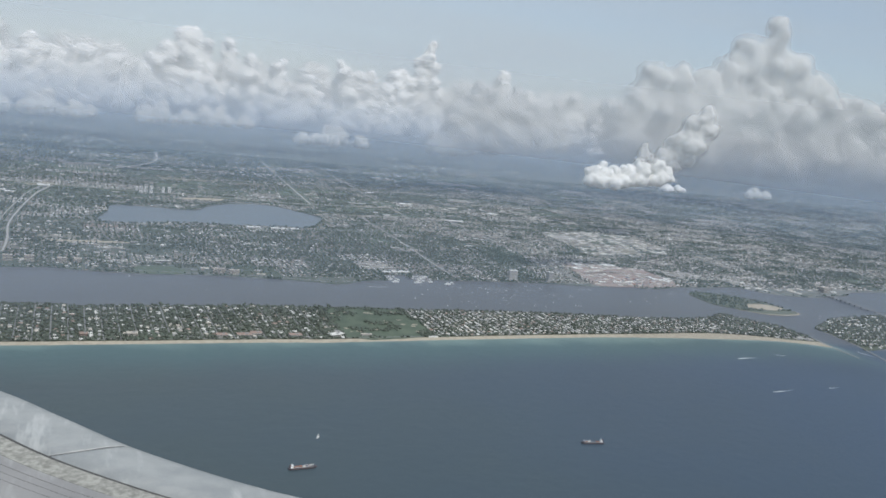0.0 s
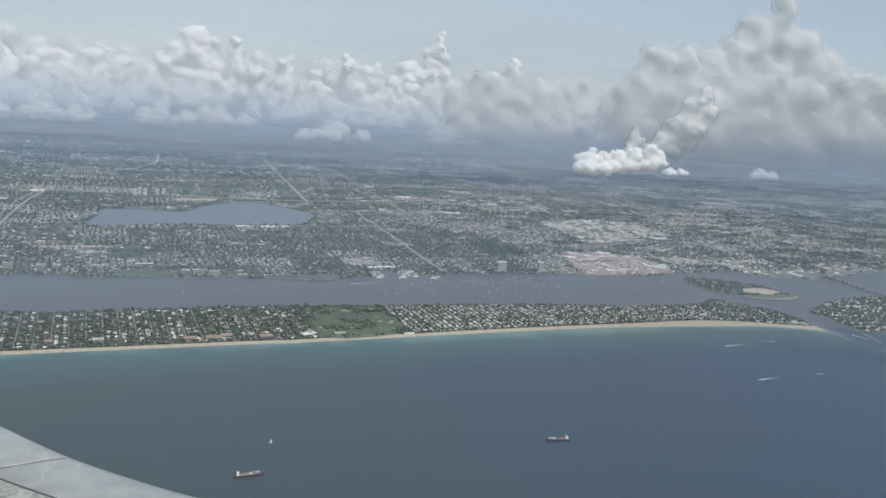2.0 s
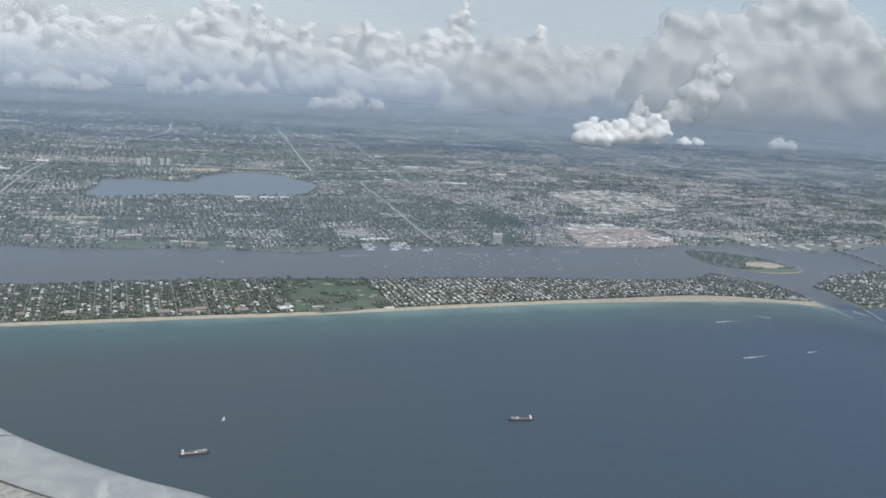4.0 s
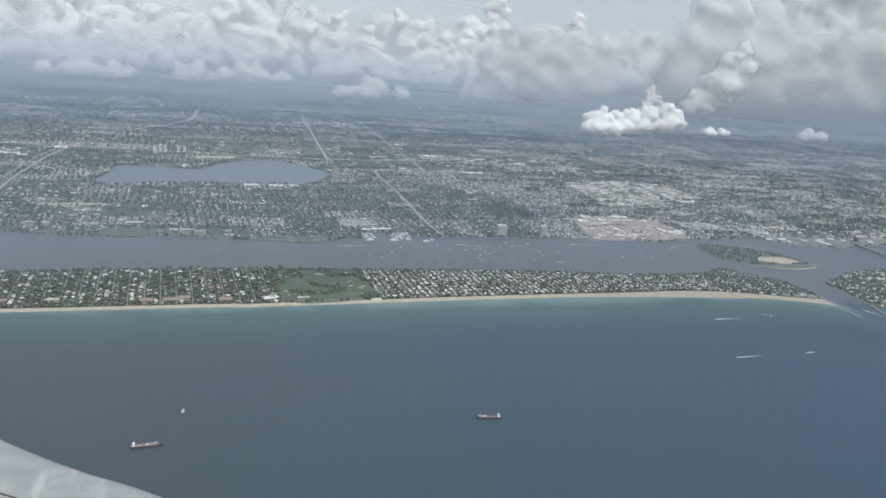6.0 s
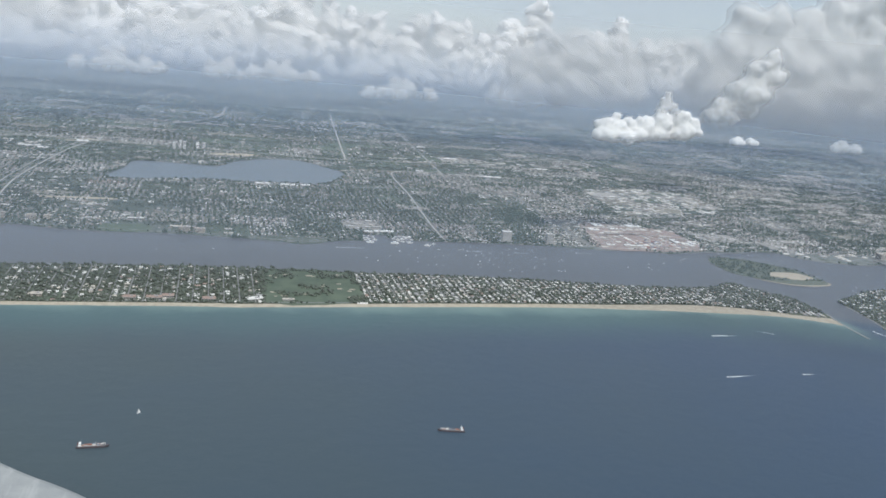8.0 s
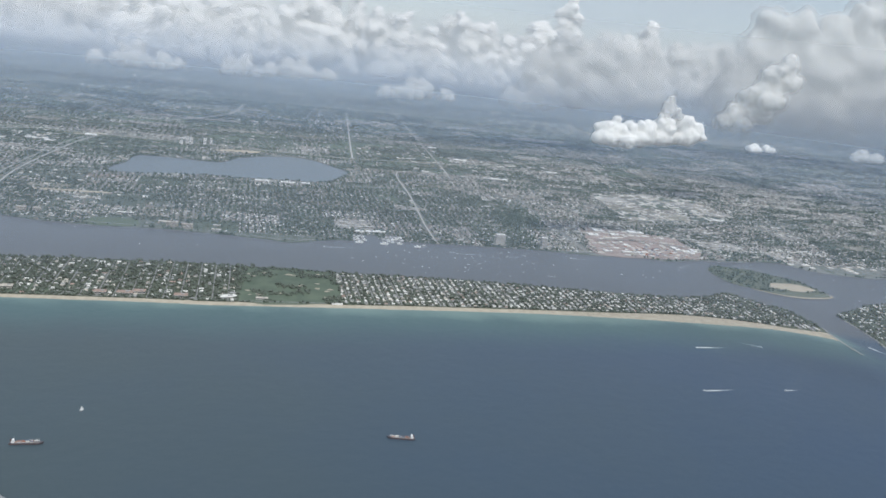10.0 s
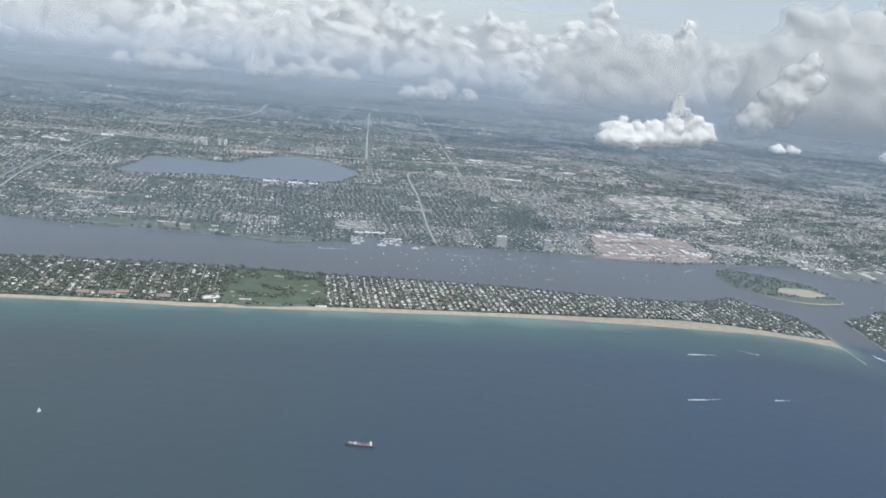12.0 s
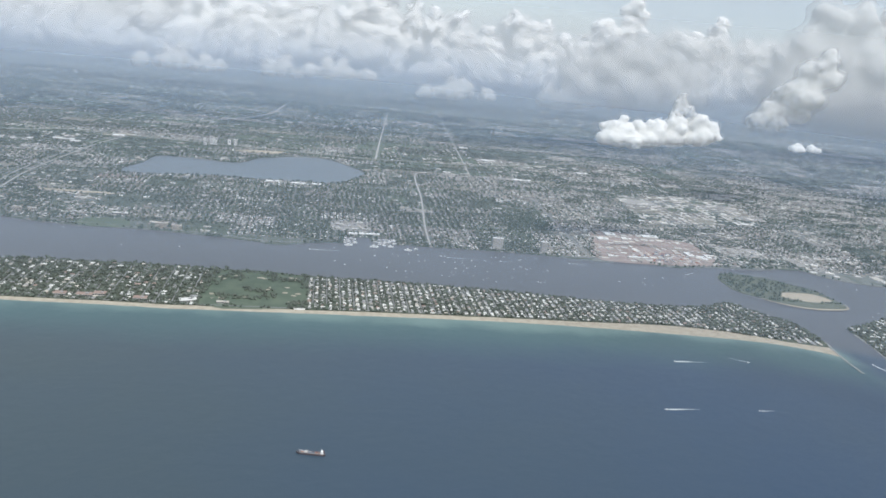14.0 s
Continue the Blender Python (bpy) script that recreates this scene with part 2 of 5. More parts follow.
def smooth_line(points, per=6):
    """An open curve through a few plan points."""
    pts = [points[0], *points, points[-1]]
    out = []
    for i in range(len(points) - 1):
        p0, p1, p2, p3 = (np.array(pts[i + k], float) for k in range(4))
        for s in range(per):
            t = s / per
            out.append(tuple(0.5 * (2 * p1 + (p2 - p0) * t + (2 * p0 - 5 * p1 + 4 * p2 - p3) * t * t + (3 * p1 - p0 - 3 * p2 + p3) * t ** 3)))
    return out + [tuple(points[-1])]


def ragged(ring, amount, scale=0.12):
    """A natural shoreline: small bays and points along an outline."""
    out = []
    for i, p in enumerate(ring):
        q = np.array(ring[(i + 1) % len(ring)]) - np.array(ring[i - 1])
        q = np.array((-q[1], q[0])) / (np.linalg.norm(q) + 1e-9)
        k = noise.noise((p[0] * scale, p[1] * scale, 3.7)) * amount
        out.append((p[0] + q[0] * k, p[1] + q[1] * k))
    return out


def inside(x, y, ring):
    """Which of the points (arrays) lie inside a plan outline."""
    x, y = np.asarray(x, float), np.asarray(y, float)
    hit = np.zeros(x.shape, bool)
    for (ax, ay), (bx, by) in zip(ring, ring[1:] + ring[:1]):
        if ay == by:
            continue
        cross = (ay > y) != (by > y)
        hit ^= cross & (x < (bx - ax) * (y - ay) / (by - ay) + ax)
    return hit


def link(name, me, material, parent=None, label=""):
    for m in material if isinstance(material, (list, tuple)) else [material]:
        me.materials.append(m)
    ob = new(name, me)
    if parent is not None:
        ob.parent = parent
    if label:
        ob["label"] = label
    return ob


def part(name, bm, material, parent=None, label="", smooth=False):
    """Links a bmesh as one mesh object under a thing or under a part."""
    me = bpy.data.meshes.new(name)
    bmesh.ops.recalc_face_normals(bm, faces=bm.faces)
    for f in bm.faces:
        f.smooth = smooth
    bm.to_mesh(me)
    bm.free()
    return link(name, me, material, parent, label)


def slab(ring, top, bottom, holes=()):
    """Land inside an outline, with a sloping bank down to the bottom, and with holes."""
    bm = bmesh.new()
    edges = []
    for r, sign in [(ring, 1)] + [(h, -1) for h in holes]:
        vs = [bm.verts.new((x, y, top)) for x, y in r]
        edges += [bm.edges.new((a, b)) for a, b in zip(vs, vs[1:] + vs[:1])]
        low = []
        for i, (x, y) in enumerate(r):
            q = np.array(r[(i + 1) % len(r)]) - np.array(r[i - 1])
            q = np.array((q[1], -q[0])) / (np.linalg.norm(q) + 1e-9)
            area = sum(a[0] * b[1] - b[0] * a[1] for a, b in zip(r, r[1:] + r[:1]))
            k = 0.35 * sign * (1 if area > 0 else -1)
            low.append(bm.verts.new((x + q[0] * k, y + q[1] * k, bottom)))
        for i in range(len(vs)):
            j = (i + 1) % len(vs)
            bm.faces.new((vs[i], vs[j], low[j], low[i]))
    bmesh.ops.triangle_fill(bm, edges=edges, use_beauty=True)
    return bm


def box(bm, x, y, z, sx, sy, sz, turn=0.0, bevel=0.0):
    """A block with its base at z, turned about the upright axis; its edges may be bevelled."""
    m = pose(x, y, z + sz / 2, 0, 0, turn) @ Matrix.Diagonal((sx, sy, sz, 1))
    vs = bmesh.ops.create_cube(bm, size=1, matrix=m)["verts"]
    if bevel:
        es = list({e for v in vs for e in v.link_edges})
        bmesh.ops.bevel(bm, geom=es, offset=bevel, segments=1, affect="EDGES")
    return bm


def strip(line, width, z):
    """A ribbon of road or foam along a plan line; width may be a function of the way along (0 to 1)."""
    bm, prev = bmesh.new(), None
    for i, p in enumerate(line):
        q = np.array(line[min(i + 1, len(line) - 1)]) - np.array(line[max(i - 1, 0)])
        q = np.array((-q[1], q[0])) / (np.linalg.norm(q) + 1e-9)
        w = (width(i / (len(line) - 1)) if callable(width) else width) / 2
        zz = z(i / (len(line) - 1)) if callable(z) else z
        pair = [bm.verts.new((p[0] + q[0] * w, p[1] + q[1] * w, zz)), bm.verts.new((p[0] - q[0] * w, p[1] - q[1] * w, zz))]
        if prev:
            bm.faces.new((prev[0], prev[1], pair[1], pair[0]))
        prev = pair
    return bm


def batch(name, verts, faces, slots, at, size, turn, materials, choice=None, fixed=-1):
    """Many small solids in one mesh. at (n,3), size (n,3), turn (n) in radians. slots: the material of each face; where it is
    'fixed', the material chosen for the whole solid is taken in its place."""
    verts, at, size = np.asarray(verts, float), np.asarray(at, float), np.asarray(size, float)
    n, nv = len(at), len(verts)
    v = verts[None] * size[:, None]
    c, s = np.cos(turn)[:, None], np.sin(turn)[:, None]
    v = np.stack([v[..., 0] * c - v[..., 1] * s, v[..., 0] * s + v[..., 1] * c, v[..., 2]], -1) + at[:, None]
    flat = np.concatenate([np.array(f) for f in faces])
    count = np.array([len(f) for f in faces])
    loops = (flat[None] + (np.arange(n) * nv)[:, None]).ravel()
    counts = np.tile(count, n)
    me = bpy.data.meshes.new(name)
    me.vertices.add(n * nv)
    me.vertices.foreach_set("co", v.ravel())
    me.loops.add(len(loops))
    me.loops.foreach_set("vertex_index", loops.astype(np.int32))
    me.polygons.add(len(counts))
    me.polygons.foreach_set("loop_start", np.concatenate([[0], np.cumsum(counts)[:-1]]).astype(np.int32))
    slot = np.tile(np.array(slots), n).reshape(n, -1)
    if choice is not None:
        slot = np.where(slot == fixed, np.asarray(choice)[:, None], slot)
    me.polygons.foreach_set("material_index", slot.ravel().astype(np.int32))
    me.update(calc_edges=True)
    return link(name, me, materials)


# a hipped house: walls, eaves and a short ridge (unit size, base at 0)
HOUSE_V = [(-.5, -.5, 0), (.5, -.5, 0), (.5, .5, 0), (-.5, .5, 0), (-.5, -.5, .6), (.5, -.5, .6), (.5, .5, .6), (-.5, .5, .6),
           (-.58, -.58, .58), (.58, -.58, .58), (.58, .58, .58), (-.58, .58, .58), (-.2, 0, 1), (.2, 0, 1)]
HOUSE_F = [(0, 1, 5, 4), (1, 2, 6, 5), (2, 3, 7, 6), (3, 0, 4, 7), (8, 9, 13, 12), (9, 10, 13), (10, 11, 12, 13), (11, 8, 12)]
HOUSE_S = [4, 4, 4, 4, -1, -1, -1, -1]
# a flat-roofed shed with a parapet
SHED_V = [(-.5, -.5, 0), (.5, -.5, 0), (.5, .5, 0), (-.5, .5, 0), (-.5, -.5, 1), (.5, -.5, 1), (.5, .5, 1), (-.5, .5, 1),
          (-.47, -.47, 1), (.47, -.47, 1), (.47, .47, 1), (-.47, .47, 1), (-.47, -.47, .94), (.47, -.47, .94), (.47, .47, .94), (-.47, .47, .94)]
SHED_F = [(0, 1, 5, 4), (1, 2, 6, 5), (2, 3, 7, 6), (3, 0, 4, 7), (4, 5, 9, 8), (5, 6, 10, 9), (6, 7, 11, 10), (7, 4, 8, 11), (12, 13, 14, 15),
          (8, 9, 13, 12), (9, 10, 14, 13), (10, 11, 15, 14), (11, 8, 12, 15)]
SHED_S = [4, 4, 4, 4, -1, -1, -1, -1, -1, -1, -1, -1, -1]


def clump(level, seed):
    """A ragged clump of leaves: a few lumps of uneven size grown into one crown."""
    rng = random.Random(seed)
    bm = bmesh.new()
    for k in range(3 if level > 0 else 1):
        r = rng.uniform(0.55, 0.8) if level > 0 else 0.6
        m = Matrix.Translation((rng.uniform(-.28, .28) * (level > 0), rng.uniform(-.28, .28) * (level > 0), rng.uniform(0.35, 0.62))) @ Matrix.Diagonal((r, r, r * 0.85, 1))
        if level < 0:
            bmesh.ops.create_uvsphere(bm, u_segments=4, v_segments=2, radius=0.8, matrix=m)
        else:
            bmesh.ops.create_icosphere(bm, subdivisions=1, radius=0.75, matrix=m)
    for v in bm.verts:
        v.co += Vector([rng.uniform(-.16, .16) for _ in range(3)])
        v.co.z = max(v.co.z, 0)
    vs, fs = [tuple(v.co) for v in bm.verts], [tuple(x.index for x in f.verts) for f in bm.faces]
    bm.verts.index_update()
    fs = [tuple(x.index for x in f.verts) for f in bm.faces]
    bm.free()
    return vs, fs


def grove(name, xs, ys, z, low, high, level, seed, label, leaf=None):
    """Trees and hedges too many to count, as one mesh for each of several crown shapes joined."""
    rng = np.random.default_rng(seed)
    n = len(xs)
    w = rng.uniform(low, high, n)
    vs, fs = clump(level, seed)
    at = np.stack([xs, ys, np.full(n, z)], -1)
    size = np.stack([w, w * rng.uniform(.7, 1.3, n), w * rng.uniform(.6, 1.1, n)], -1)
    ob = batch(name, vs, fs, [0] * len(fs), at, size, rng.uniform(0, 6.28, n), leaf or LEAF)
    return tagged(ob, label, "trees", kind="stuff")


# ---------------------------------------------------------------- water and land
bm = bmesh.new()
bmesh.ops.create_grid(bm, x_segments=8, y_segments=8, size=4900)
sea = tagged(part("water", bm, WATER), "open sea and lagoon, blue offshore, turquoise at the beach", "water", kind="structure")

# outlines of the land, south to north
BEACH = [(-620, 424), (-300, 425), (-127, 426), (-64, 426.5), (8, 427), (35, 426), (92, 428.4), (152, 430.5), (215, 431.8), (264, 429.7), (312, 425.7), (361, 419.5), (389, 408.8), (398, 402.5)]
DUNE = [(-620, 428.5), (-300, 429), (-127, 430), (-64, 430), (8, 430.6), (35, 430), (92, 432), (152, 435), (215, 436.5), (264, 437), (312, 438), (350, 431.6), (378, 420.3), (399, 414)]
LAGOON_SIDE = [(403, 424), (402, 433), (399.5, 456), (383, 475), (375, 490), (349, 478), (315, 477), (262, 482), (209, 489.5), (157, 493.3), (105, 496), (55, 500), (5, 502), (-43, 501), (-90, 499), (-131, 503), (-300, 506), (-620, 510)]
ISLAND = ragged(smooth_line(DUNE, 5) + smooth_line(LAGOON_SIDE, 5), 0.5)
SHORE = [(-4800, 600), (-600, 596), (-300, 594), (-137, 592), (-110, 595.5), (-87, 588), (-52, 582), (-12, 583), (27, 577.7), (60, 571), (81, 564.5), (108, 577), (126.5, 580)]
SHORE_N = [(165, 584), (205, 584.4), (239, 583.2), (273, 581.9), (314, 575), (346, 578), (372, 570), (404, 578), (446, 580), (475, 588), (498, 564), (531, 552), (555, 552), (600, 560), (640, 577), (900, 580), (4800, 590)]
BASIN = [(126.5, 580), (127, 599), (146, 600), (147, 590), (151, 590), (152, 601), (165, 601), (165, 584)]
MAINLAND = ragged(smooth_line(SHORE, 5), 0.8) + BASIN + ragged(smooth_line(SHORE_N, 5), 0.8) + [(4850, 4800), (-4850, 4800)]
LAKE = ragged(smooth_ring([(-74, 797), (-68, 822), (-62, 850), (-57, 883), (-18, 884), (22, 877), (42, 914), (78, 944), (115, 944), (140, 907), (155, 872), (141, 832), (121, 803), (94, 800), (62, 797), (20, 797), (-14, 791), (-47, 781), (-68, 783)], 6), 1.5)
CAY = ragged(smooth_ring([(394, 536), (397, 553), (409, 563), (434, 557), (449, 544), (460, 530), (463, 507), (460, 492), (438, 488), (420, 493), (407, 505), (395, 519)], 6), 0.8)
NORTH = ragged(smooth_line([(434, 451), (431, 430), (427, 404), (425, 395), (470, 401), (560, 405), (800, 408), (1400, 400), (4800, 380)], 5) + smooth_line([(4800, 480), (1400, 490), (700, 492), (562, 487), (520, 484), (478, 475), (453, 461)], 5), 0.5)

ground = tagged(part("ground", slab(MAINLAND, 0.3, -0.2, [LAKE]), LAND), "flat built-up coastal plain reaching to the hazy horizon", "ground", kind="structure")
island_ground = tagged(part("ground", slab(ISLAND, 0.3, -0.2), LAWN), "long low barrier island with gardens and lawns", "ground", kind="structure")
north_ground = tagged(part("ground", slab(NORTH, 0.3, -0.2), LAWN), "low wooded island north of the inlet", "ground", kind="structure")
cay_ground = tagged(part("ground", slab(CAY, 0.3, -0.2), SCRUB), "small scrub-covered island in the lagoon", "ground", kind="structure")


def shore_sand(low, high, name, label):
    """A sloping beach between the waterline and the foot of the dune."""
    bm, prev = bmesh.new(), None
    a, b = smooth_line(low, 8), smooth_line(high, 8)
    for i, (p, q) in enumerate(zip(a, b)):
        k = noise.noise((p[0] * 0.12, 0.3, 0)) * 0.6
        ring = [bm.verts.new((p[0], p[1] - 1.2 + k, -0.12)), bm.verts.new((p[0], p[1] + 0.8 + k, 0.10)), bm.verts.new(((p[0] + q[0]) / 2, (p[1] + q[1]) / 2, 0.26)), bm.verts.new((q[0], q[1] + 0.7 + 0.8 * noise.noise((p[0] * 0.2, 5, 0)), 0.345))]
        if prev:
            for u in range(3):
                bm.faces.new((prev[u], ring[u], ring[u + 1], prev[u + 1]))
        prev = ring
    return tagged(part(name, bm, SAND, smooth=True), label, "beach", kind="structure")


shore_sand(BEACH, DUNE, "beach", "pale sand beach widening towards the inlet")


def flat_patch(name, ring, z, material, label, category, rag=0.4, per=5):
    bm = bmesh.new()
    vs = [bm.verts.new((x, y, z)) for x, y in ragged(smooth_ring(ring, per), rag)]
    bmesh.ops.triangle_fill(bm, edges=[bm.edges.new((a, b)) for a, b in zip(vs, vs[1:] + vs[:1])], use_beauty=True)
    return tagged(part(name, bm, material), label, category, kind="structure")


flat_patch("sand_patch", [(430, 521), (453, 520.5), (459, 507), (443, 502), (425, 509)], 0.36, SAND, "bare pale sand flat on the small island", "sand")
bm = strip(smooth_line([(405, 504), (420, 491.5), (438, 487), (460, 490.5), (463.5, 500)], 6), lambda t: 2.6 * math.sin(math.pi * min(1, t + 0.05)) + 0.3, 0.34)
tagged(part("beach", bm, SAND), "narrow pale beach along the small island", "beach", kind="structure")

# jetties at the inlet: rows of boulders
def jetty(line, label):
    bm = bmesh.new()
    rng = random.Random(5)
    for p in smooth_line(line, 40):
        for k in range(2):
            s = rng.uniform(0.25, 0.45)
            m = Matrix.Translation((p[0] + rng.uniform(-.45, .45), p[1] + rng.uniform(-.3, .3), 0.08)) @ Euler((rng.random() * 3, rng.random() * 3, 0)).to_matrix().to_4x4() @ Matrix.Diagonal((s, s * 1.4, s, 1))
            bmesh.ops.create_icosphere(bm, subdivisions=1, radius=1, matrix=m)
    return tagged(part("jetty", bm, CONCRETE), label, "jetty", kind="structure")


jetty([(402.5, 424), (398.3, 402), (396.3, 380)], "boulder jetty on the south bank of the inlet")
jetty([(432, 440), (428, 410), (420, 386), (414, 372)], "boulder jetty on the north bank of the inlet")


# ---------------------------------------------------------------- roads
ROADS = {
    "expressway": ([(-420, 900), (-240, 974), (-182, 1010), (-136, 1004), (-110, 1001), (20, 985), (141, 968), (194, 972), (262, 977), (337, 1000), (423, 1054), (482, 1088), (550, 1080), (680, 1091), (1000, 1130)], 3.4, CONCRETE),
    "avenue": ([(-139, 640), (-138.4, 685), (-140.5, 770), (-127.6, 923), (-112, 1000)], 2.6, CONCRETE),
    "frontage_road": ([(-147, 640), (-146.4, 685), (-148.5, 770), (-135.6, 923), (-122, 990)], 1.6, CONCRETE),
    "canal_road": ([(171, 975), (175, 1020), (191, 1194), (223, 1522)], 3.4, CONCRETE),
    "boulevard": ([(270, 900), (274, 932), (294, 1198), (307, 1374), (330, 1700)], 2.2, CONCRETE),
    "main_street": ([(190, 590), (192.8, 650), (202, 764), (208.8, 886), (230, 913), (272, 935)], 2.4, CONCRETE),
    "railway": ([(309, 582), (313, 665), (318, 806), (326, 960)], 1.9, ASPHALT),
    "cross_road": ([(230, 655), (315, 671), (433, 709), (522, 741), (760, 830)], 2.2, CONCRETE),
    "lake_road": ([(-160, 762), (-60, 772), (60, 788), (130, 792), (205, 800)], 2.6, CONCRETE),
    "shore_drive": ([(-300, 600), (-137, 598), (-87, 594), (-40, 590), (27, 584), (81, 572), (112, 583)], 0.9, CONCRETE),
    "west_road": ([(-60, 1180), (20, 1330), (40, 1500)], 5.0, CONCRETE),
}
bm, prev = bmesh.new(), None      # the expressway's grassy embankment, raised so the camera sees the road over trees
for p, q in zip(smooth_line(ROADS["expressway"][0], 10)[:-1], smooth_line(ROADS["expressway"][0], 10)[1:]):
    d = np.array((p[1] - q[1], q[0] - p[0])) / (math.dist(p, q) + 1e-9)
    ring = [bm.verts.new((p[0] + d[0] * k, p[1] + d[1] * k, z)) for k, z in ((-4.5, 0.3), (-2.4, 1.06), (2.4, 1.06), (4.5, 0.3))]
    if prev:
        for u in range(3):
            bm.faces.new((prev[u], prev[u + 1], ring[u + 1], ring[u]))
    prev = ring
tagged(part("embankment", bm, SCRUB), "grassy embankment carrying the expressway", "embankment", kind="structure")
for key, (line, width, material) in ROADS.items():
    tagged(part(key, strip(smooth_line(line, 10), width * 0.66, 1.1 if key == "expressway" else 0.36), material), "pale straight road across the town", "road", kind="structure")


def near_roads(x, y):
    hit = np.zeros(len(x), bool)
    for line, width, _ in ROADS.values():
        pts = np.array(smooth_line(line, 10))
        for a, b in zip(pts[:-1], pts[1:]):
            d = b - a
            t = np.clip(((x - a[0]) * d[0] + (y - a[1]) * d[1]) / (d @ d), 0, 1)
            hit |= np.hypot(x - a[0] - t * d[0], y - a[1] - t * d[1]) < width / 2 + (2.5 if width > 3 else 1.0)
    return hit


# ---------------------------------------------------------------- island: streets, houses, gardens
GOLF = [(47, 434), (52, 496), (101, 493), (104.5, 449), (96, 447), (95, 434)]
flat_patch("golf_course", GOLF, 0.34, FAIRWAY, "green golf course between rows of houses", "golf course", 0.3, 3)
flat_patch("lawn", [(-66, 433.5), (-65, 447), (-50, 448), (-48, 433.5)], 0.34, FAIRWAY, "mown seaside lawn", "lawn", 0.2, 3)
flat_patch("lawn", [(96, 434), (97, 444), (117, 445), (119, 436)], 0.345, FAIRWAY, "green verge behind the beach", "lawn", 0.3, 3)

STREETS = [x for x in np.arange(-130, 44, 8.2)] + [x for x in np.arange(107.5, 398, 7.55)]
def depth_of_island(x):
    """Inland and seaward limits of the island at x."""
    lo = np.interp(x, [p[0] for p in DUNE], [p[1] for p in DUNE])
    side = LAGOON_SIDE[4:][::-1]
    return lo, np.interp(x, [p[0] for p in side], [p[1] for p in side])

rng = np.random.default_rng(3)
bm = bmesh.new()
for x in STREETS:
    lo, hi = depth_of_island(x)
    box(bm, x, (lo + hi) / 2 + 1, 0.3, 0.75, hi - lo - 5, 0.035)
bl = strip(smooth_line([(x, y + 3.2) for x, y in DUNE[1:-2]], 4), 0.8, 0.345)
tagged(part("street", bm, ASPHALT), "grey residential streets crossing the island", "street", kind="structure")
tagged(part("street", bl, ASPHALT), "grey seaside road behind the beach", "street", kind="structure")

hx, hy, hs, ht = [], [], [], []
for x in STREETS:
    lo, hi = depth_of_island(x)
    north = x > 100
    for side in (-1, 1):
        y = lo + 3.5 + rng.uniform(0, 1)
        while y < hi - 2:
            w, d = (rng.uniform(1.5, 2.3), rng.uniform(1.2, 1.8)) if north else (rng.uniform(1.6, 3.0), rng.uniform(1.2, 2.2))
            if rng.random() < (0.88 if north else 0.42):
                hx.append(x + side * (2.0 if north else 2.25) + rng.normal(0, 0.15)); hy.append(y); hs.append((w, d, rng.uniform(0.6, 0.95))); ht.append(rng.normal(0, 0.08) + rng.choice([0, 1.571]))
            y += d + rng.uniform(0.35, 1.1 if north else 2.4)
hx, hy, hs, ht = np.array(hx), np.array(hy), np.array(hs), np.array(ht)
keep = ~inside(hx, hy, GOLF) & inside(hx, hy, ISLAND)
hx, hy, hs, ht = hx[keep], hy[keep], hs[keep], ht[keep]
tint = np.where(hx > 0, rng.choice(4, len(hx), p=[0.44, 0.32, 0.17, 0.07]), rng.choice(4, len(hx), p=[0.30, 0.42, 0.18, 0.10]))
ROOFS = [ROOF_WHITE, ROOF_GREY, ROOF_TAN, ROOF_RED, WALL]
# the houses nearest the sea stand as things of their own; the rest of the town is one mesh
lo, hi = depth_of_island(hx)
seaward = np.argsort(hy - lo)[:280]
single = np.zeros(len(hx), bool)
single[seaward] = True


def house_meshes():
    walls, roofs = bpy.data.meshes.new("wall"), bpy.data.meshes.new("roof")
    walls.from_pydata(HOUSE_V[:8], [], HOUSE_F[:4])
    walls.materials.append(WALL)
    out = []
    for m in ROOFS[:4]:
        r = bpy.data.meshes.new("roof")
        r.from_pydata(HOUSE_V[8:], [], [tuple(i - 8 for i in f) for f in HOUSE_F[4:]])
        r.materials.append(m)
        out.append(r)
    return walls, out


WALLS, ROOF_MESHES = house_meshes()
TONES = ["white hipped roof", "grey hipped roof", "sand-coloured hipped roof", "terracotta tiled roof"]
for i in np.flatnonzero(single):
    h = new("house")
    h.location, h.rotation_euler, h.scale = (hx[i], hy[i], 0.3), (0, 0, ht[i]), hs[i]
    for nm, me in (("wall", WALLS), ("roof", ROOF_MESHES[tint[i]])):
        new(nm, me).parent = h
    tagged(h, "pale stucco seaside house with " + TONES[tint[i]], "house", "houses behind the beach")
rest = ~single
ob = batch("houses", HOUSE_V, HOUSE_F, HOUSE_S, np.stack([hx[rest], hy[rest], np.full(rest.sum(), 0.3)], -1), hs[rest], ht[rest], ROOFS, tint[rest])
tagged(ob, "rows of white-roofed houses along the island streets", "houses", kind="stuff")


def scatter(n, x0, x1, y0, y1, seed):
    r = np.random.default_rng(seed)
    return r.uniform(x0, x1, n), r.uniform(y0, y1, n)


def clear_of_houses(x, y, hx, hy, gap):
    """Keeps points that do not stand in a house, by a coarse grid."""
    taken = {(int(a // gap), int(b // gap)) for a, b in zip(hx, hy)}
    return np.array([(int(a // gap), int(b // gap)) not in taken for a, b in zip(x, y)])


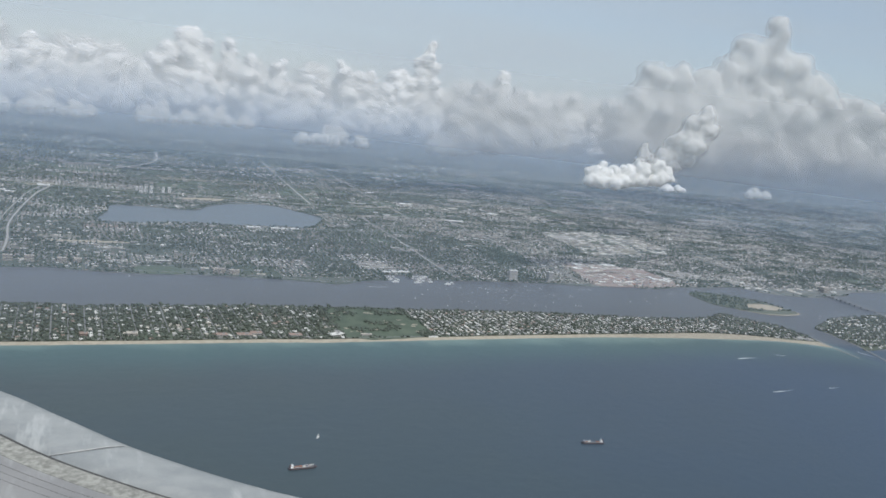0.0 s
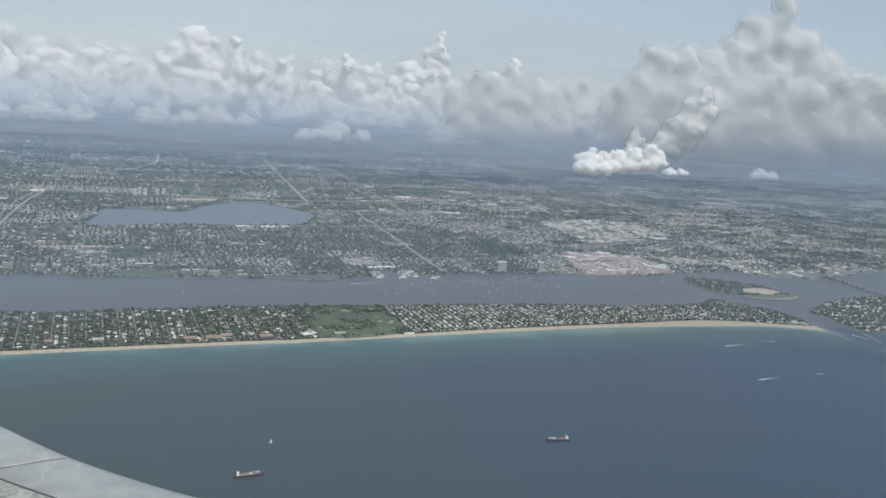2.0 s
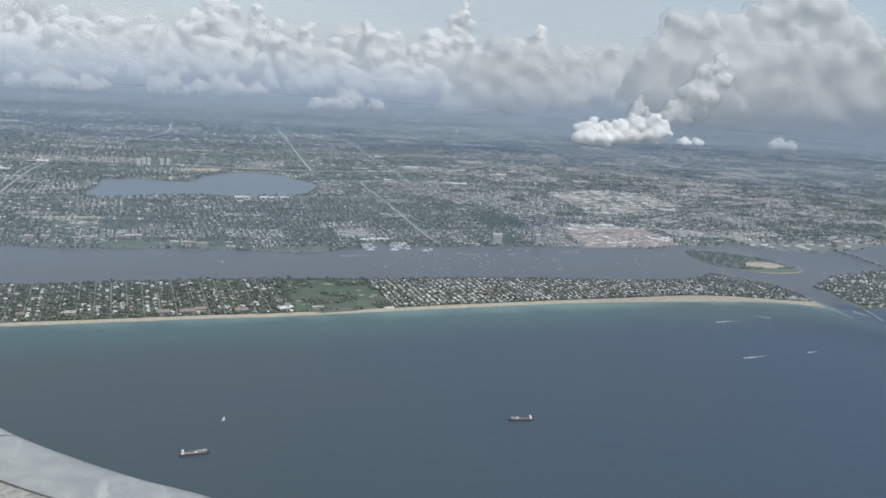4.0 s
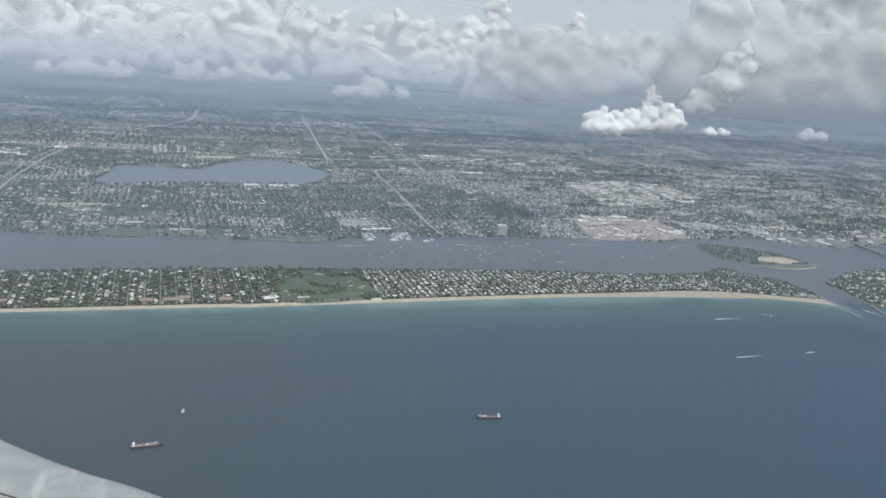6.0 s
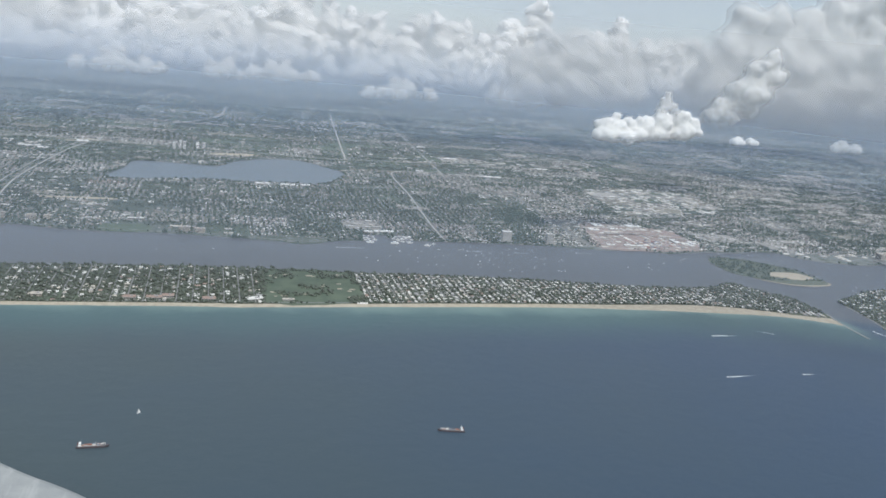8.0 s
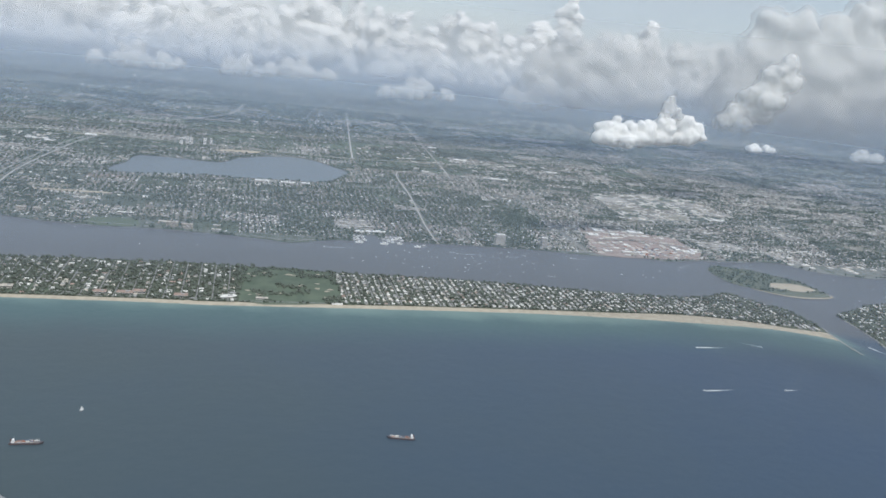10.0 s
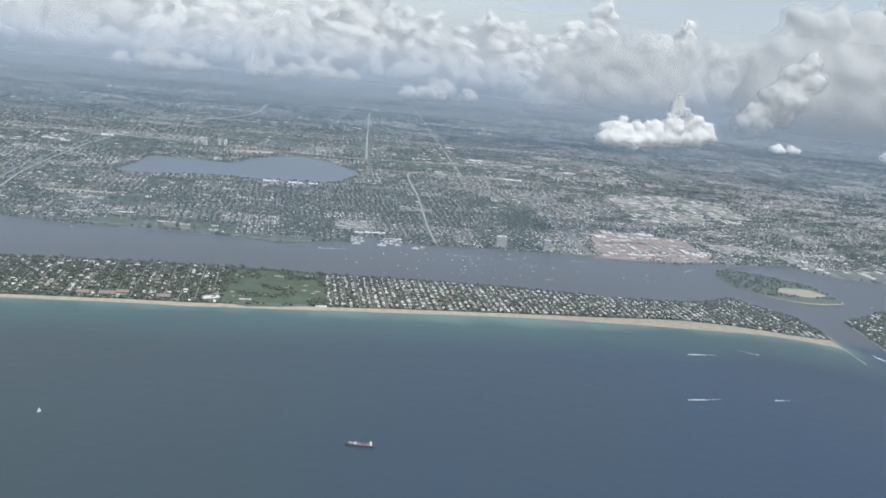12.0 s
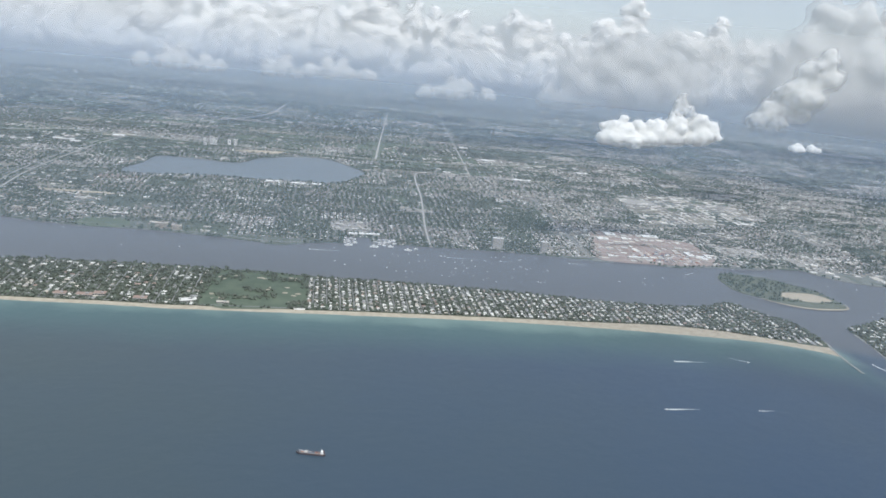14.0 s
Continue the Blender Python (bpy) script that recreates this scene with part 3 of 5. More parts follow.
for k in range(4):
    x, y = scatter(5800, -160, 404, 428, 505, 20 + k)
    ok = inside(x, y, ISLAND) & ~inside(x, y, GOLF) & clear_of_houses(x, y, hx, hy, 1.3)
    lo, hi = depth_of_island(x)
    ok &= (y > lo + 1.6) & (np.abs((x[:, None] - np.array(STREETS)[None])).min(1) > 0.6)
    grove("trees", x[ok], y[ok], 0.3, 0.7, 1.7, k % 2, 40 + k, "dark green garden trees and palms between the houses")
x, y = scatter(900, -160, 404, 470, 505, 31)
lo, hi = depth_of_island(x)
ok = inside(x, y, ISLAND) & (hi - y < 2.2) & (hi - y > 0.3)
grove("trees", x[ok], y[ok], 0.3, 1.2, 2.4, 1, 45, "tall dark trees along the lagoon bank")
x, y = scatter(800, 340, 404, 425, 492, 32)
ok = inside(x, y, ISLAND) & clear_of_houses(x, y, hx, hy, 1.3)
grove("trees", x[ok], y[ok], 0.3, 0.8, 2.0, 1, 46, "thick trees at the island's north end")

# golf course: groups of trees and pale sand bunkers
x, y = scatter(1100, 46, 106, 434, 496, 33)
ok = inside(x, y, GOLF) & (np.array([noise.noise((a * 0.09, b * 0.09, 1)) for a, b in zip(x, y)]) > 0.12)
grove("trees", x[ok], y[ok], 0.34, 0.7, 1.5, 1, 47, "scattered trees between the fairways")
for i in range(22):
    a, b = rng.uniform(52, 100), rng.uniform(440, 490)
    r = rng.uniform(0.9, 1.9)
    flat_patch("bunker", [(a + r * math.cos(t) * rng.uniform(.7, 1.5), b + 0.7 * r * math.sin(t) * rng.uniform(.6, 1.3)) for t in np.arange(0, 6.2, 0.9)], 0.36, SAND, "pale sand bunker on the golf course", "bunker", 0.1, 3)


# ---------------------------------------------------------------- the town on the mainland
FOREST = [(262, 652), (264, 714), (308, 740), (306, 664)]
PORT = [(318, 578), (330, 640), (345, 676), (420, 652), (418, 600), (405, 580)]
INDUSTRY = [(405, 712), (420, 850), (500, 872), (560, 850), (535, 748)]
MALL = [(-150, 985), (-150, 1000), (-100, 1000), (-100, 985)]
SAND_LOTS = ([(-139, 994), (-130, 1012), (-108, 1014), (-112, 997)], [(15, 952), (25, 966), (70, 972), (60, 952)], [(-110, 684), (-110, 690), (-58, 692), (-58, 686)])
PARK = [(-55, 584), (-55, 604), (-26, 606), (-24, 584)]
flat_patch("park", PARK, 0.34, FAIRWAY, "green waterfront park", "park", 0.3, 3)
flat_patch("port_ground", PORT, 0.34, EARTH, "reddish bare yards of the port", "yard", 0.6, 4)

TOWN_ROOFS = [TOWN_PALE, TOWN_GREY, TOWN_TAN, TOWN_RED, TOWN_WALL]
LOT_MATERIALS = [LOT_LEAFY, LOT_GREEN, LOT_TAN, LOT_GREY, LOT_PALE]
rng = np.random.default_rng(9)
gx, gy, gt, gq, gs, tx, ty, street_v, street_f, lot_v, lot_f, lot_m, yard = [], [], [], [], [], [], [], [], [], [], [], [], []


def block_kind(x, y):
    """What a block of the town is: 0 leafy houses, 1 park or field, 2 open houses on dry ground, 3 dense grid, 4 yards and sheds."""
    k, r = noise.noise((x * 0.007, y * 0.009, 7)), rng.random()
    if abs(x - 287) < 24 and 650 < y < 742:
        return 0
    if x < 40 and y < 790:                         # open blocks on the southern waterfront
        return rng.choice(5, p=[0.36, 0.26, 0.22, 0.12, 0.04])
    if x < 255 and y < 800:                        # old leafy grid opposite the island
        return rng.choice(5, p=[0.60, 0.05, 0.08, 0.26, 0.01])
    if x < 400 and y < 900:                        # pale tight grid behind the port
        return rng.choice(5, p=[0.12, 0.06, 0.28, 0.46, 0.08])
    if y < 1000 and x > 380:
        return rng.choice(5, p=[0.14, 0.05, 0.27, 0.30, 0.24]) if k > -0.15 else rng.choice(5, p=[0.35, 0.2, 0.2, 0.2, 0.05])
    if x > 350:
        return rng.choice(5, p=[0.26, 0.20, 0.22, 0.18, 0.14]) if k > -0.1 else rng.choice(5, p=[0.4, 0.45, 0.1, 0.03, 0.02])
    return rng.choice(5, p=[0.42, 0.30, 0.13, 0.12, 0.03]) if k > -0.05 else rng.choice(5, p=[0.40, 0.48, 0.07, 0.03, 0.02])


def outside_all(x, y, rings):
    return not any(inside(x, y, r).any() for r in rings)


a0 = 584.0
while a0 < 1560:
    a1 = a0 + rng.uniform(15, 34) * (1.0 if a0 < 1000 else 1.5)
    x0 = -560.0
    while x0 < 1900:
        x1 = x0 + rng.uniform(16, 52) * (1.0 if a0 < 1000 else 1.5)
        mx, my = (x0 + x1) / 2, (a0 + a1) / 2
        if mx > 60 - 0.36 * my - 40 and mx < -60 + 1.36 * my + 40:
            kind = block_kind(mx, my)
            corners = np.array([(x0 + .3, a0 + .3), (x1 - .3, a0 + .3), (x1 - .3, a1 - .3), (x0 + .3, a1 - .3)])
            if inside(*corners.T, MAINLAND).all() and outside_all(*corners.T, (LAKE, PORT, PARK)) and rng.random() < 0.85:
                b = len(lot_v)
                lot_v += [(a + rng.normal(0, 0.8), c + rng.normal(0, 0.8), 0.315) for a, c in corners]
                lot_f.append((b, b + 1, b + 2, b + 3))
                lot_m.append([rng.choice([0, 0, 1]), rng.choice([1, 1, 0, 0, 2]), rng.choice([2, 1, 3]), rng.choice([3, 2, 2]) if mx > 255 else rng.choice([0, 1, 3]), rng.choice([4, 3, 4])][kind])
            far = my > 1000
            along = rng.random() < (0.85 if kind == 3 else 0.6)
            s = rng.uniform(4.2, 5.6) * (1.4 if far else 1.0)
            full = (0.62, 0.05, 0.42, 0.86, 0.10)[kind] * rng.uniform(0.75, 1.15) * np.clip((1750 - my) / 600, 0, 1)
            pale = (0.14, 0.18, 0.26, 0.30, 0.3)[kind] + (0.10 if mx > 290 else 0.0)
            u0, u1, v0, v1 = (x0, x1, a0, a1) if along else (a0, a1, x0, x1)
            for u in np.arange(u0 + rng.uniform(1, 2.2), u1 - 1, s):
                for side in (-1, 1):
                    v = np.arange(v0 + 0.9, v1 - 0.8, rng.uniform(1.8, 2.5) * (1.5 if far else 1.0))
                    v = v + rng.uniform(-.5, .5, len(v))
                    uu = u + side * s * 0.235 + rng.normal(0, 0.12 if kind == 3 else 0.35, len(v))
                    use = rng.random(len(v)) < full
                    n = int(use.sum())
                    gx.append((uu if along else v)[use]); gy.append((v if along else uu)[use])
                    gt.append(rng.choice(4, n, p=[pale, 0.66 - pale, 0.27, 0.07])); gq.append(np.full(n, 0.0 if along else 1.571)); gs.append(np.full(n, 1.35 if far else 1.0))
                n = int((v1 - v0) * (1.3, 0.25, 0.8, 0.65, 0.15)[kind] * rng.uniform(0.6, 1.3) * (0.5 if far else 1.0))
                c, e = u + rng.normal(0, s * 0.16, n), rng.uniform(v0, v1, n)
                tx.append(c if along else e); ty.append(e if along else c)
                p = u + s / 2
                if p < u1 and kind != 1 and a0 < 1130:
                    q = [(p - .3, v0), (p + .3, v0), (p + .3, v1 - 0.5), (p - .3, v1 - 0.5)]
                    q = q if along else [(b, a) for a, b in q[::-1]]
                    qq = np.array(q).T
                    if inside(*qq, MAINLAND).all() and outside_all(*qq, (LAKE, PORT, INDUSTRY, PARK)):
                        b = len(street_v)
                        street_v += [(a, c, 0.335) for a, c in q]
                        street_f.append((b, b + 1, b + 2, b + 3))
            area = (x1 - x0) * (a1 - a0)
            n = int(area * (0.10, 0.07, 0.03, 0.02, 0.006)[kind] * (0.4 if far else 1.0))
            if kind == 1:            # trees stand in belts along one edge of a field
                tx.append(rng.uniform(x0, x1, n)); ty.append(a1 - np.abs(rng.normal(0, (a1 - a0) * 0.2, n)))
            else:
                tx.append(rng.uniform(x0, x1, n)); ty.append(rng.uniform(a0, a1, n))
            if kind in (1, 2, 4):    # sheds, schools and shops in ranks
                for q in range(int(area * (0.0012, 0.0, 0.003)[(1, 2, 4).index(kind)] * rng.uniform(0.5, 2) + (kind == 4) * area * 0.011)):
                    yard.append((rng.uniform(x0 + 3, x1 - 3), a0 + 2 + round(rng.uniform(0, a1 - a0 - 4) / 4.2) * 4.2))
            if kind == 1:
                yard.append((mx, a0 + 3))
        x0 = x1
    a0 = a1
gx, gy, gt, gq, gs = (np.concatenate(v) for v in (gx, gy, gt, gq, gs))
tx, ty = np.concatenate(tx), np.concatenate(ty)
me = bpy.data.meshes.new("lots")
me.from_pydata(lot_v, [], lot_f)
me.polygons.foreach_set("material_index", np.array(lot_m, np.int32))
tagged(link("lots", me, LOT_MATERIALS), "patchwork of gardens, fields, dry yards and car parks", "lots", kind="stuff")


def buildable(x, y):
    ok = (x > 90 - 0.36 * y) & (x < -85 + 1.36 * y) & inside(x, y, MAINLAND) & ~inside(x, y, LAKE)
    for ring in (PORT, INDUSTRY, MALL, PARK, *SAND_LOTS):
        ok &= ~inside(x, y, ring)
    return ok & ~near_roads(x, y)


ok = buildable(gx, gy)
gx, gy, gt, gq, gs = gx[ok], gy[ok], gt[ok], gq[ok], gs[ok]
n = len(gx)
size = np.stack([rng.uniform(0.9, 2.0, n) * gs, rng.uniform(0.9, 1.7, n) * gs, rng.uniform(0.35, 0.6, n)], -1)
gt[inside(gx, gy, [(-88, 750), (-86, 766), (-52, 770), (-50, 754)])] = 3      # one quarter of red roofs
ob = batch("houses", HOUSE_V, HOUSE_F, HOUSE_S, np.stack([gx, gy, np.full(n, 0.3)], -1), size, gq + rng.choice([0, 1.571], n) + rng.normal(0, 0.06, n), TOWN_ROOFS, gt)
tagged(ob, "thousands of small pale-roofed houses on a street grid", "houses", kind="stuff")
me = bpy.data.meshes.new("street")
me.from_pydata(street_v, [], street_f)
tagged(link("street", me, ASPHALT), "grid of grey residential streets", "street", kind="stuff")
ok = buildable(tx, ty) & clear_of_houses(tx, ty, gx, gy, 1.0)
tx, ty = tx[ok], ty[ok]
for k in range(6):
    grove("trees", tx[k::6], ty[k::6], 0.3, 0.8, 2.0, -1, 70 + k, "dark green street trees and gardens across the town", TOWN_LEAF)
x, y = scatter(750, 262, 309, 652, 740, 81)
ok = inside(x, y, FOREST)
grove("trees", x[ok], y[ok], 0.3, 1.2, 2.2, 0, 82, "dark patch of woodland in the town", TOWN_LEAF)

r = np.random.default_rng(83)
for ring, n, reach, label in ((LAKE, 900, 4.5, "dark trees crowding the lake shore"), (ragged(smooth_line(SHORE[1:], 5), 0.8) + BASIN + ragged(smooth_line(SHORE_N[:-2], 5), 0.8), 900, 3.0, "dark trees along the lagoon waterfront")):
    pts = np.array(ring)
    step = np.hypot(*(np.roll(pts, -1, 0) - pts).T)
    if reach < 4:
        step[-1] = 0
    k = r.choice(len(pts), n, p=step / step.sum())
    p = pts[k] + (np.roll(pts, -1, 0)[k] - pts[k]) * r.random((n, 1)) + r.normal(0, reach / 2, (n, 2))
    ok = inside(p[:, 0], p[:, 1], MAINLAND) & ~inside(p[:, 0], p[:, 1], LAKE) & ~inside(p[:, 0], p[:, 1], PORT) & (np.array([noise.noise((a * 0.03, b * 0.03, 4)) for a, b in p]) > -0.15)
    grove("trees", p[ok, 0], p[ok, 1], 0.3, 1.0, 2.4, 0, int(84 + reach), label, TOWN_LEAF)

# warehouses, schools and shops with large flat roofs
wx, wy = [], []
for ring, n, seed in ((INDUSTRY, 330, 90), ([(340, 640), (345, 700), (430, 705), (425, 655)], 26, 91), ([(-60, 776), (-60, 790), (110, 794), (125, 782)], 30, 92), ([(180, 985), (190, 1100), (300, 1120), (290, 990)], 40, 93), ([(300, 950), (330, 1010), (520, 1040), (500, 900)], 140, 94), ([(520, 760), (580, 900), (800, 900), (760, 740)], 150, 95), ([(-200, 860), (-200, 990), (-140, 990), (-145, 860)], 40, 96), ([(-140, 600), (-140, 770), (40, 770), (0, 600)], 60, 97), ([(410, 584), (420, 630), (640, 630), (635, 582), (531, 556), (500, 568), (476, 592)], 130, 99), (PORT, 130, 100)):
    xs, ys = np.array(ring).T
    x, y = scatter(n * 2, xs.min(), xs.max(), ys.min(), ys.max(), seed)
    ok = inside(x, y, ring) & ~inside(x, y, LAKE)
    x, y = np.round(x[ok][:n] / 7.0) * 7.0, np.round(y[ok][:n] / 4.4) * 4.4      # sheds stand in ranks
    x, y = np.unique(np.stack([x, y]), axis=1)
    wx.append(x); wy.append(y)
wx, wy = np.concatenate(wx), np.concatenate(wy)
ok = ~near_roads(wx, wy)
wx, wy = wx[ok], wy[ok]
n = len(wx)
size = np.stack([rng.uniform(1.8, 6.8, n), rng.uniform(1.2, 3.4, n), rng.uniform(0.5, 0.9, n)], -1)
ob = batch("warehouses", SHED_V, SHED_F, SHED_S, np.stack([wx, wy, np.full(n, 0.3)], -1), size, rng.normal(0, 0.03, n), [ROOF_WHITE, TOWN_PALE, ROOF_TAN, TOWN_GREY, WALL], rng.choice(4, n, p=[0.25, 0.33, 0.27, 0.15]))
tagged(ob, "flat white and grey roofs of warehouses and shops", "warehouses", kind="stuff")
# single larger buildings all over the town: schools, churches, shops
x, y = np.array(yard).T
ok = buildable(x, y)
x, y = x[ok], y[ok]
n = len(x)
r = np.random.default_rng(141)
ob = batch("warehouses", SHED_V, SHED_F, SHED_S, np.stack([x, y, np.full(n, 0.3)], -1), np.stack([r.uniform(2.0, 6.5, n), r.uniform(1.2, 2.8, n), r.uniform(0.75, 1.1, n)], -1), r.normal(0, 0.03, n), [ROOF_WHITE, TOWN_PALE, ROOF_TAN, TOWN_GREY, TOWN_WALL], r.choice(4, n, p=[0.3, 0.35, 0.25, 0.1]))
tagged(ob, "flat pale roofs of schools and shops among the houses", "buildings", kind="stuff")
# scattered far settlements
x, y = scatter(26000, -700, 3000, 1150, 2300, 98)
k = np.array([noise.noise((a * 0.004, b * 0.018, 2)) for a, b in zip(x, y)])
ok = (x > 60 - 0.36 * y) & (x < -60 + 1.36 * y) & (k > 0.10) & (rng.random(len(x)) < np.clip((2200 - y) / 900, 0.08, 1))
n = ok.sum()
ob = batch("houses", SHED_V, SHED_F, SHED_S, np.stack([x[ok], y[ok], np.full(n, 0.3)], -1), np.stack([rng.uniform(1.5, 5.5, n), rng.uniform(1.5, 3.5, n), rng.uniform(0.5, 0.9, n)], -1), np.zeros(n), ROOFS, rng.choice(3, n, p=[0.4, 0.35, 0.25]))
tagged(ob, "pale roofs of far settlements", "houses", kind="stuff")


# ---------------------------------------------------------------- clouds and haze
def ball_mesh(level):
    bm = bmesh.new()
    bmesh.ops.create_icosphere(bm, subdivisions=level, radius=1)
    bm.verts.index_update()
    out = np.array([v.co for v in bm.verts]), [tuple(v.index for v in f.verts) for f in bm.faces]
    bm.free()
    return out


BALL_V, BALL_F = ball_mesh(2)


TETRA_V = [(0.9, 0, -0.4), (-0.5, 0.8, -0.3), (-0.4, -0.8, -0.35), (0, 0.1, 0.9)]
TETRA_F = [(0, 2, 1), (0, 1, 3), (1, 2, 3), (2, 0, 3)]


def cumulus(label, towers, seed, cell, soft=CLOUD, melt=16, shred=3.0):
    """A heap cloud. towers: (x, y, base, top, half-width) of each swelling column. Puffs are piled up each column, smaller ones
    sit on their skins like a cauliflower; all are fused to one core and worn smooth, with torn vapour round it."""
    rng = np.random.default_rng(seed)
    at, rad, big = [], [], []
    for x, y, base, top, w in towers:
        h = top - base
        for i in range(int(13 + 8 * h / w)):
            k = rng.random() ** 0.85
            r = w * (0.68 - 0.34 * k) * rng.uniform(0.75, 1.1)
            r = min(r, h * 0.45)
            spread = w * (0.55 - 0.35 * k)
            c = np.array([x + rng.normal(0, spread), y + rng.normal(0, spread), max(base + r * 0.5, base + k * h - r)])
            c[2] = min(c[2], top - r)
            at.append(c)
            rad.append(r)
            big.append((*c, r))
            for j in range(9):
                d = rng.normal(0, 1, 3)
                d[2] = abs(d[2]) * 0.9 - 0.15
                d /= np.linalg.norm(d)
                q = r * rng.uniform(0.16, 0.40)
                at.append(c + d * r * 0.92)
                rad.append(q)
    at, rad, big = np.array(at), np.array(rad), np.array(big)
    mid = np.array([at[:, 0].mean(), at[:, 1].mean(), min(t[2] for t in towers)])
    cloud = new("cloud")
    cloud.location = mid
    ob = batch("core", BALL_V, BALL_F, [0] * len(BALL_F), at - mid, np.repeat(rad[:, None], 3, 1), np.zeros(len(at)), soft)
    ob.parent = cloud
    mod = ob.modifiers.new("skin", "REMESH")
    mod.mode, mod.voxel_size, mod.use_smooth_shade = "VOXEL", cell, True
    mod = ob.modifiers.new("melt", "SMOOTH")
    mod.factor, mod.iterations = 0.5, melt
    for s, a in ((11.0, 1.6), (4.5, 1.0), (2.2, 0.6)):
        tex = bpy.data.textures.new("billow", "CLOUDS")
        tex.noise_scale, tex.noise_depth = cell * s, 2
        d = ob.modifiers.new("billow", "DISPLACE")
        d.texture, d.strength, d.mid_level, d.texture_coords = tex, cell * a, 0.5, "GLOBAL"
    if soft is HAZY:
        ob = batch("mantle", BALL_V, BALL_F, [0] * len(BALL_F), big[:, :3] - mid, np.repeat(big[:, 3:] * 1.3 + 0.6 * cell, 3, 1), np.zeros(len(big)), MANTLE)
        ob.parent = cloud
        mod = ob.modifiers.new("skin", "REMESH")
        mod.mode, mod.voxel_size, mod.use_smooth_shade = "VOXEL", cell * 1.4, True
        mod = ob.modifiers.new("melt", "SMOOTH")
        mod.factor, mod.iterations = 0.5, 8
        for s, a in ((8.0, 3.0), (3.0, 1.6)):
            tex = bpy.data.textures.new("billow", "CLOUDS")
            tex.noise_scale, tex.noise_depth = cell * s, 3
            d = ob.modifiers.new("billow", "DISPLACE")
            d.texture, d.strength, d.mid_level, d.texture_coords = tex, cell * a, 0.5, "GLOBAL"
        return tagged(cloud, label, "cloud", "heap clouds")
    # torn vapour round the skin: thousands of tiny shreds that thin out with the distance from it
    n = int(min(50000, shred * sum(5.0 * w * (top - base) for _, _, base, top, w in towers) / cell ** 2)) * 3
    k = rng.choice(len(at), n, p=rad ** 1.4 / (rad ** 1.4).sum())
    d = rng.normal(0, 1, (n, 3))
    d /= np.linalg.norm(d, axis=1)[:, None]
    p = at[k] + d * (rad[k] + cell * (np.abs(rng.normal(0, 1.5, n)) - 0.2))[:, None]
    free = (p[:, 2] > mid[2]) & (p[:, 1] < at[k, 1] + rad[k] * 0.5)
    p = p[free]
    for q in range(0, len(big), 40):
        c = big[q:q + 40]
        p = p[(((p[:, None] - c[None, :, :3]) ** 2).sum(2) > (c[None, :, 3] * 0.98) ** 2).all(1)]
    n = len(p)
    ob = batch("vapour_shreds", TETRA_V, TETRA_F, [0] * 4, p - mid, cell * rng.uniform(0.07, 0.24, (n, 1)) * rng.uniform(0.7, 1.4, (n, 3)), rng.uniform(0, 6.3, n), VAPOUR)
    ob.parent = cloud
    ob["kind"] = "stuff"
    return tagged(cloud, label, "cloud", "heap clouds")


LOW = "small bright heap cloud hanging low over the town"
cumulus(LOW, [(322, 616, 84, 101, 9), (334, 616, 83, 106, 10), (346, 618, 84, 103, 9), (358, 618, 86, 107, 10), (375, 620, 87, 112, 10), (392, 620, 89, 113, 11), (405, 620, 92, 106, 7)], 1, 0.9)
cumulus("thin grey cloud turret above a brighter cloud", [(374, 622, 107, 120, 4), (379, 622, 110, 125, 4), (385, 621, 106, 116, 4)], 3, 0.8, soft=HAZY)
cumulus("grey-white cloud tower leaning to the north", [(560, 819, 90, 120, 15), (577, 818, 101, 144, 16), (596, 815, 117, 163, 16), (612, 813, 139, 176, 12)], 4, 1.6, soft=HAZY, melt=26)
cumulus(LOW, [(672, 938, 56, 67, 8), (690, 936, 57, 66, 7)], 5, 1.0)
cumulus(LOW, [(822, 925, 58, 74, 11), (842, 925, 58, 70, 9)], 6, 1.2)
MID = "flat-based grey-white heap cloud over the inland plain"
cumulus(MID, [(-190, 1450, 52, 72, 16), (-150, 1450, 52, 88, 18), (-129, 1455, 52, 92, 18), (-90, 1450, 52, 80, 15), (-66, 1450, 54, 72, 10)], 7, 1.6, soft=HAZY)
cumulus(MID, [(15, 1450, 54, 82, 14), (40, 1450, 54, 90, 16), (80, 1455, 58, 80, 14), (110, 1450, 60, 92, 16), (135, 1450, 62, 94, 16), (175, 1450, 62, 80, 13)], 8, 1.6, soft=HAZY)
cumulus(MID, [(280, 1450, 42, 62, 14), (320, 1450, 44, 80, 17), (345, 1455, 46, 83, 16), (385, 1450, 46, 66, 12)], 9, 1.6, soft=HAZY)
cumulus("broad grey heap cloud with bright shoulders", [(440, 1230, 62, 95, 22), (480, 1232, 66, 150, 30), (511, 1230, 70, 185, 28), (545, 1236, 75, 170, 30), (580, 1230, 80, 182, 26), (620, 1230, 84, 160, 28), (660, 1230, 88, 148, 22)], 11, 3.0, soft=HAZY)
FAR = "tall sunlit cloud tower above the hazy horizon"
cumulus(FAR, [(-330, 3000, 40, 200, 70), (-210, 3000, 40, 222, 60), (-140, 3000, 40, 190, 60), (-55, 3000, 40, 212, 45), (30, 3000, 40, 190, 60)], 12, 4.6, soft=TALL)
cumulus(FAR, [(140, 2950, 40, 208, 55), (200, 2950, 40, 250, 55), (259, 2950, 40, 312, 55), (320, 2950, 40, 280, 60), (389, 2950, 40, 288, 45), (460, 2900, 40, 240, 50), (533, 2800, 40, 235, 42), (600, 2700, 40, 190, 50)], 13, 4.6, soft=TALL)
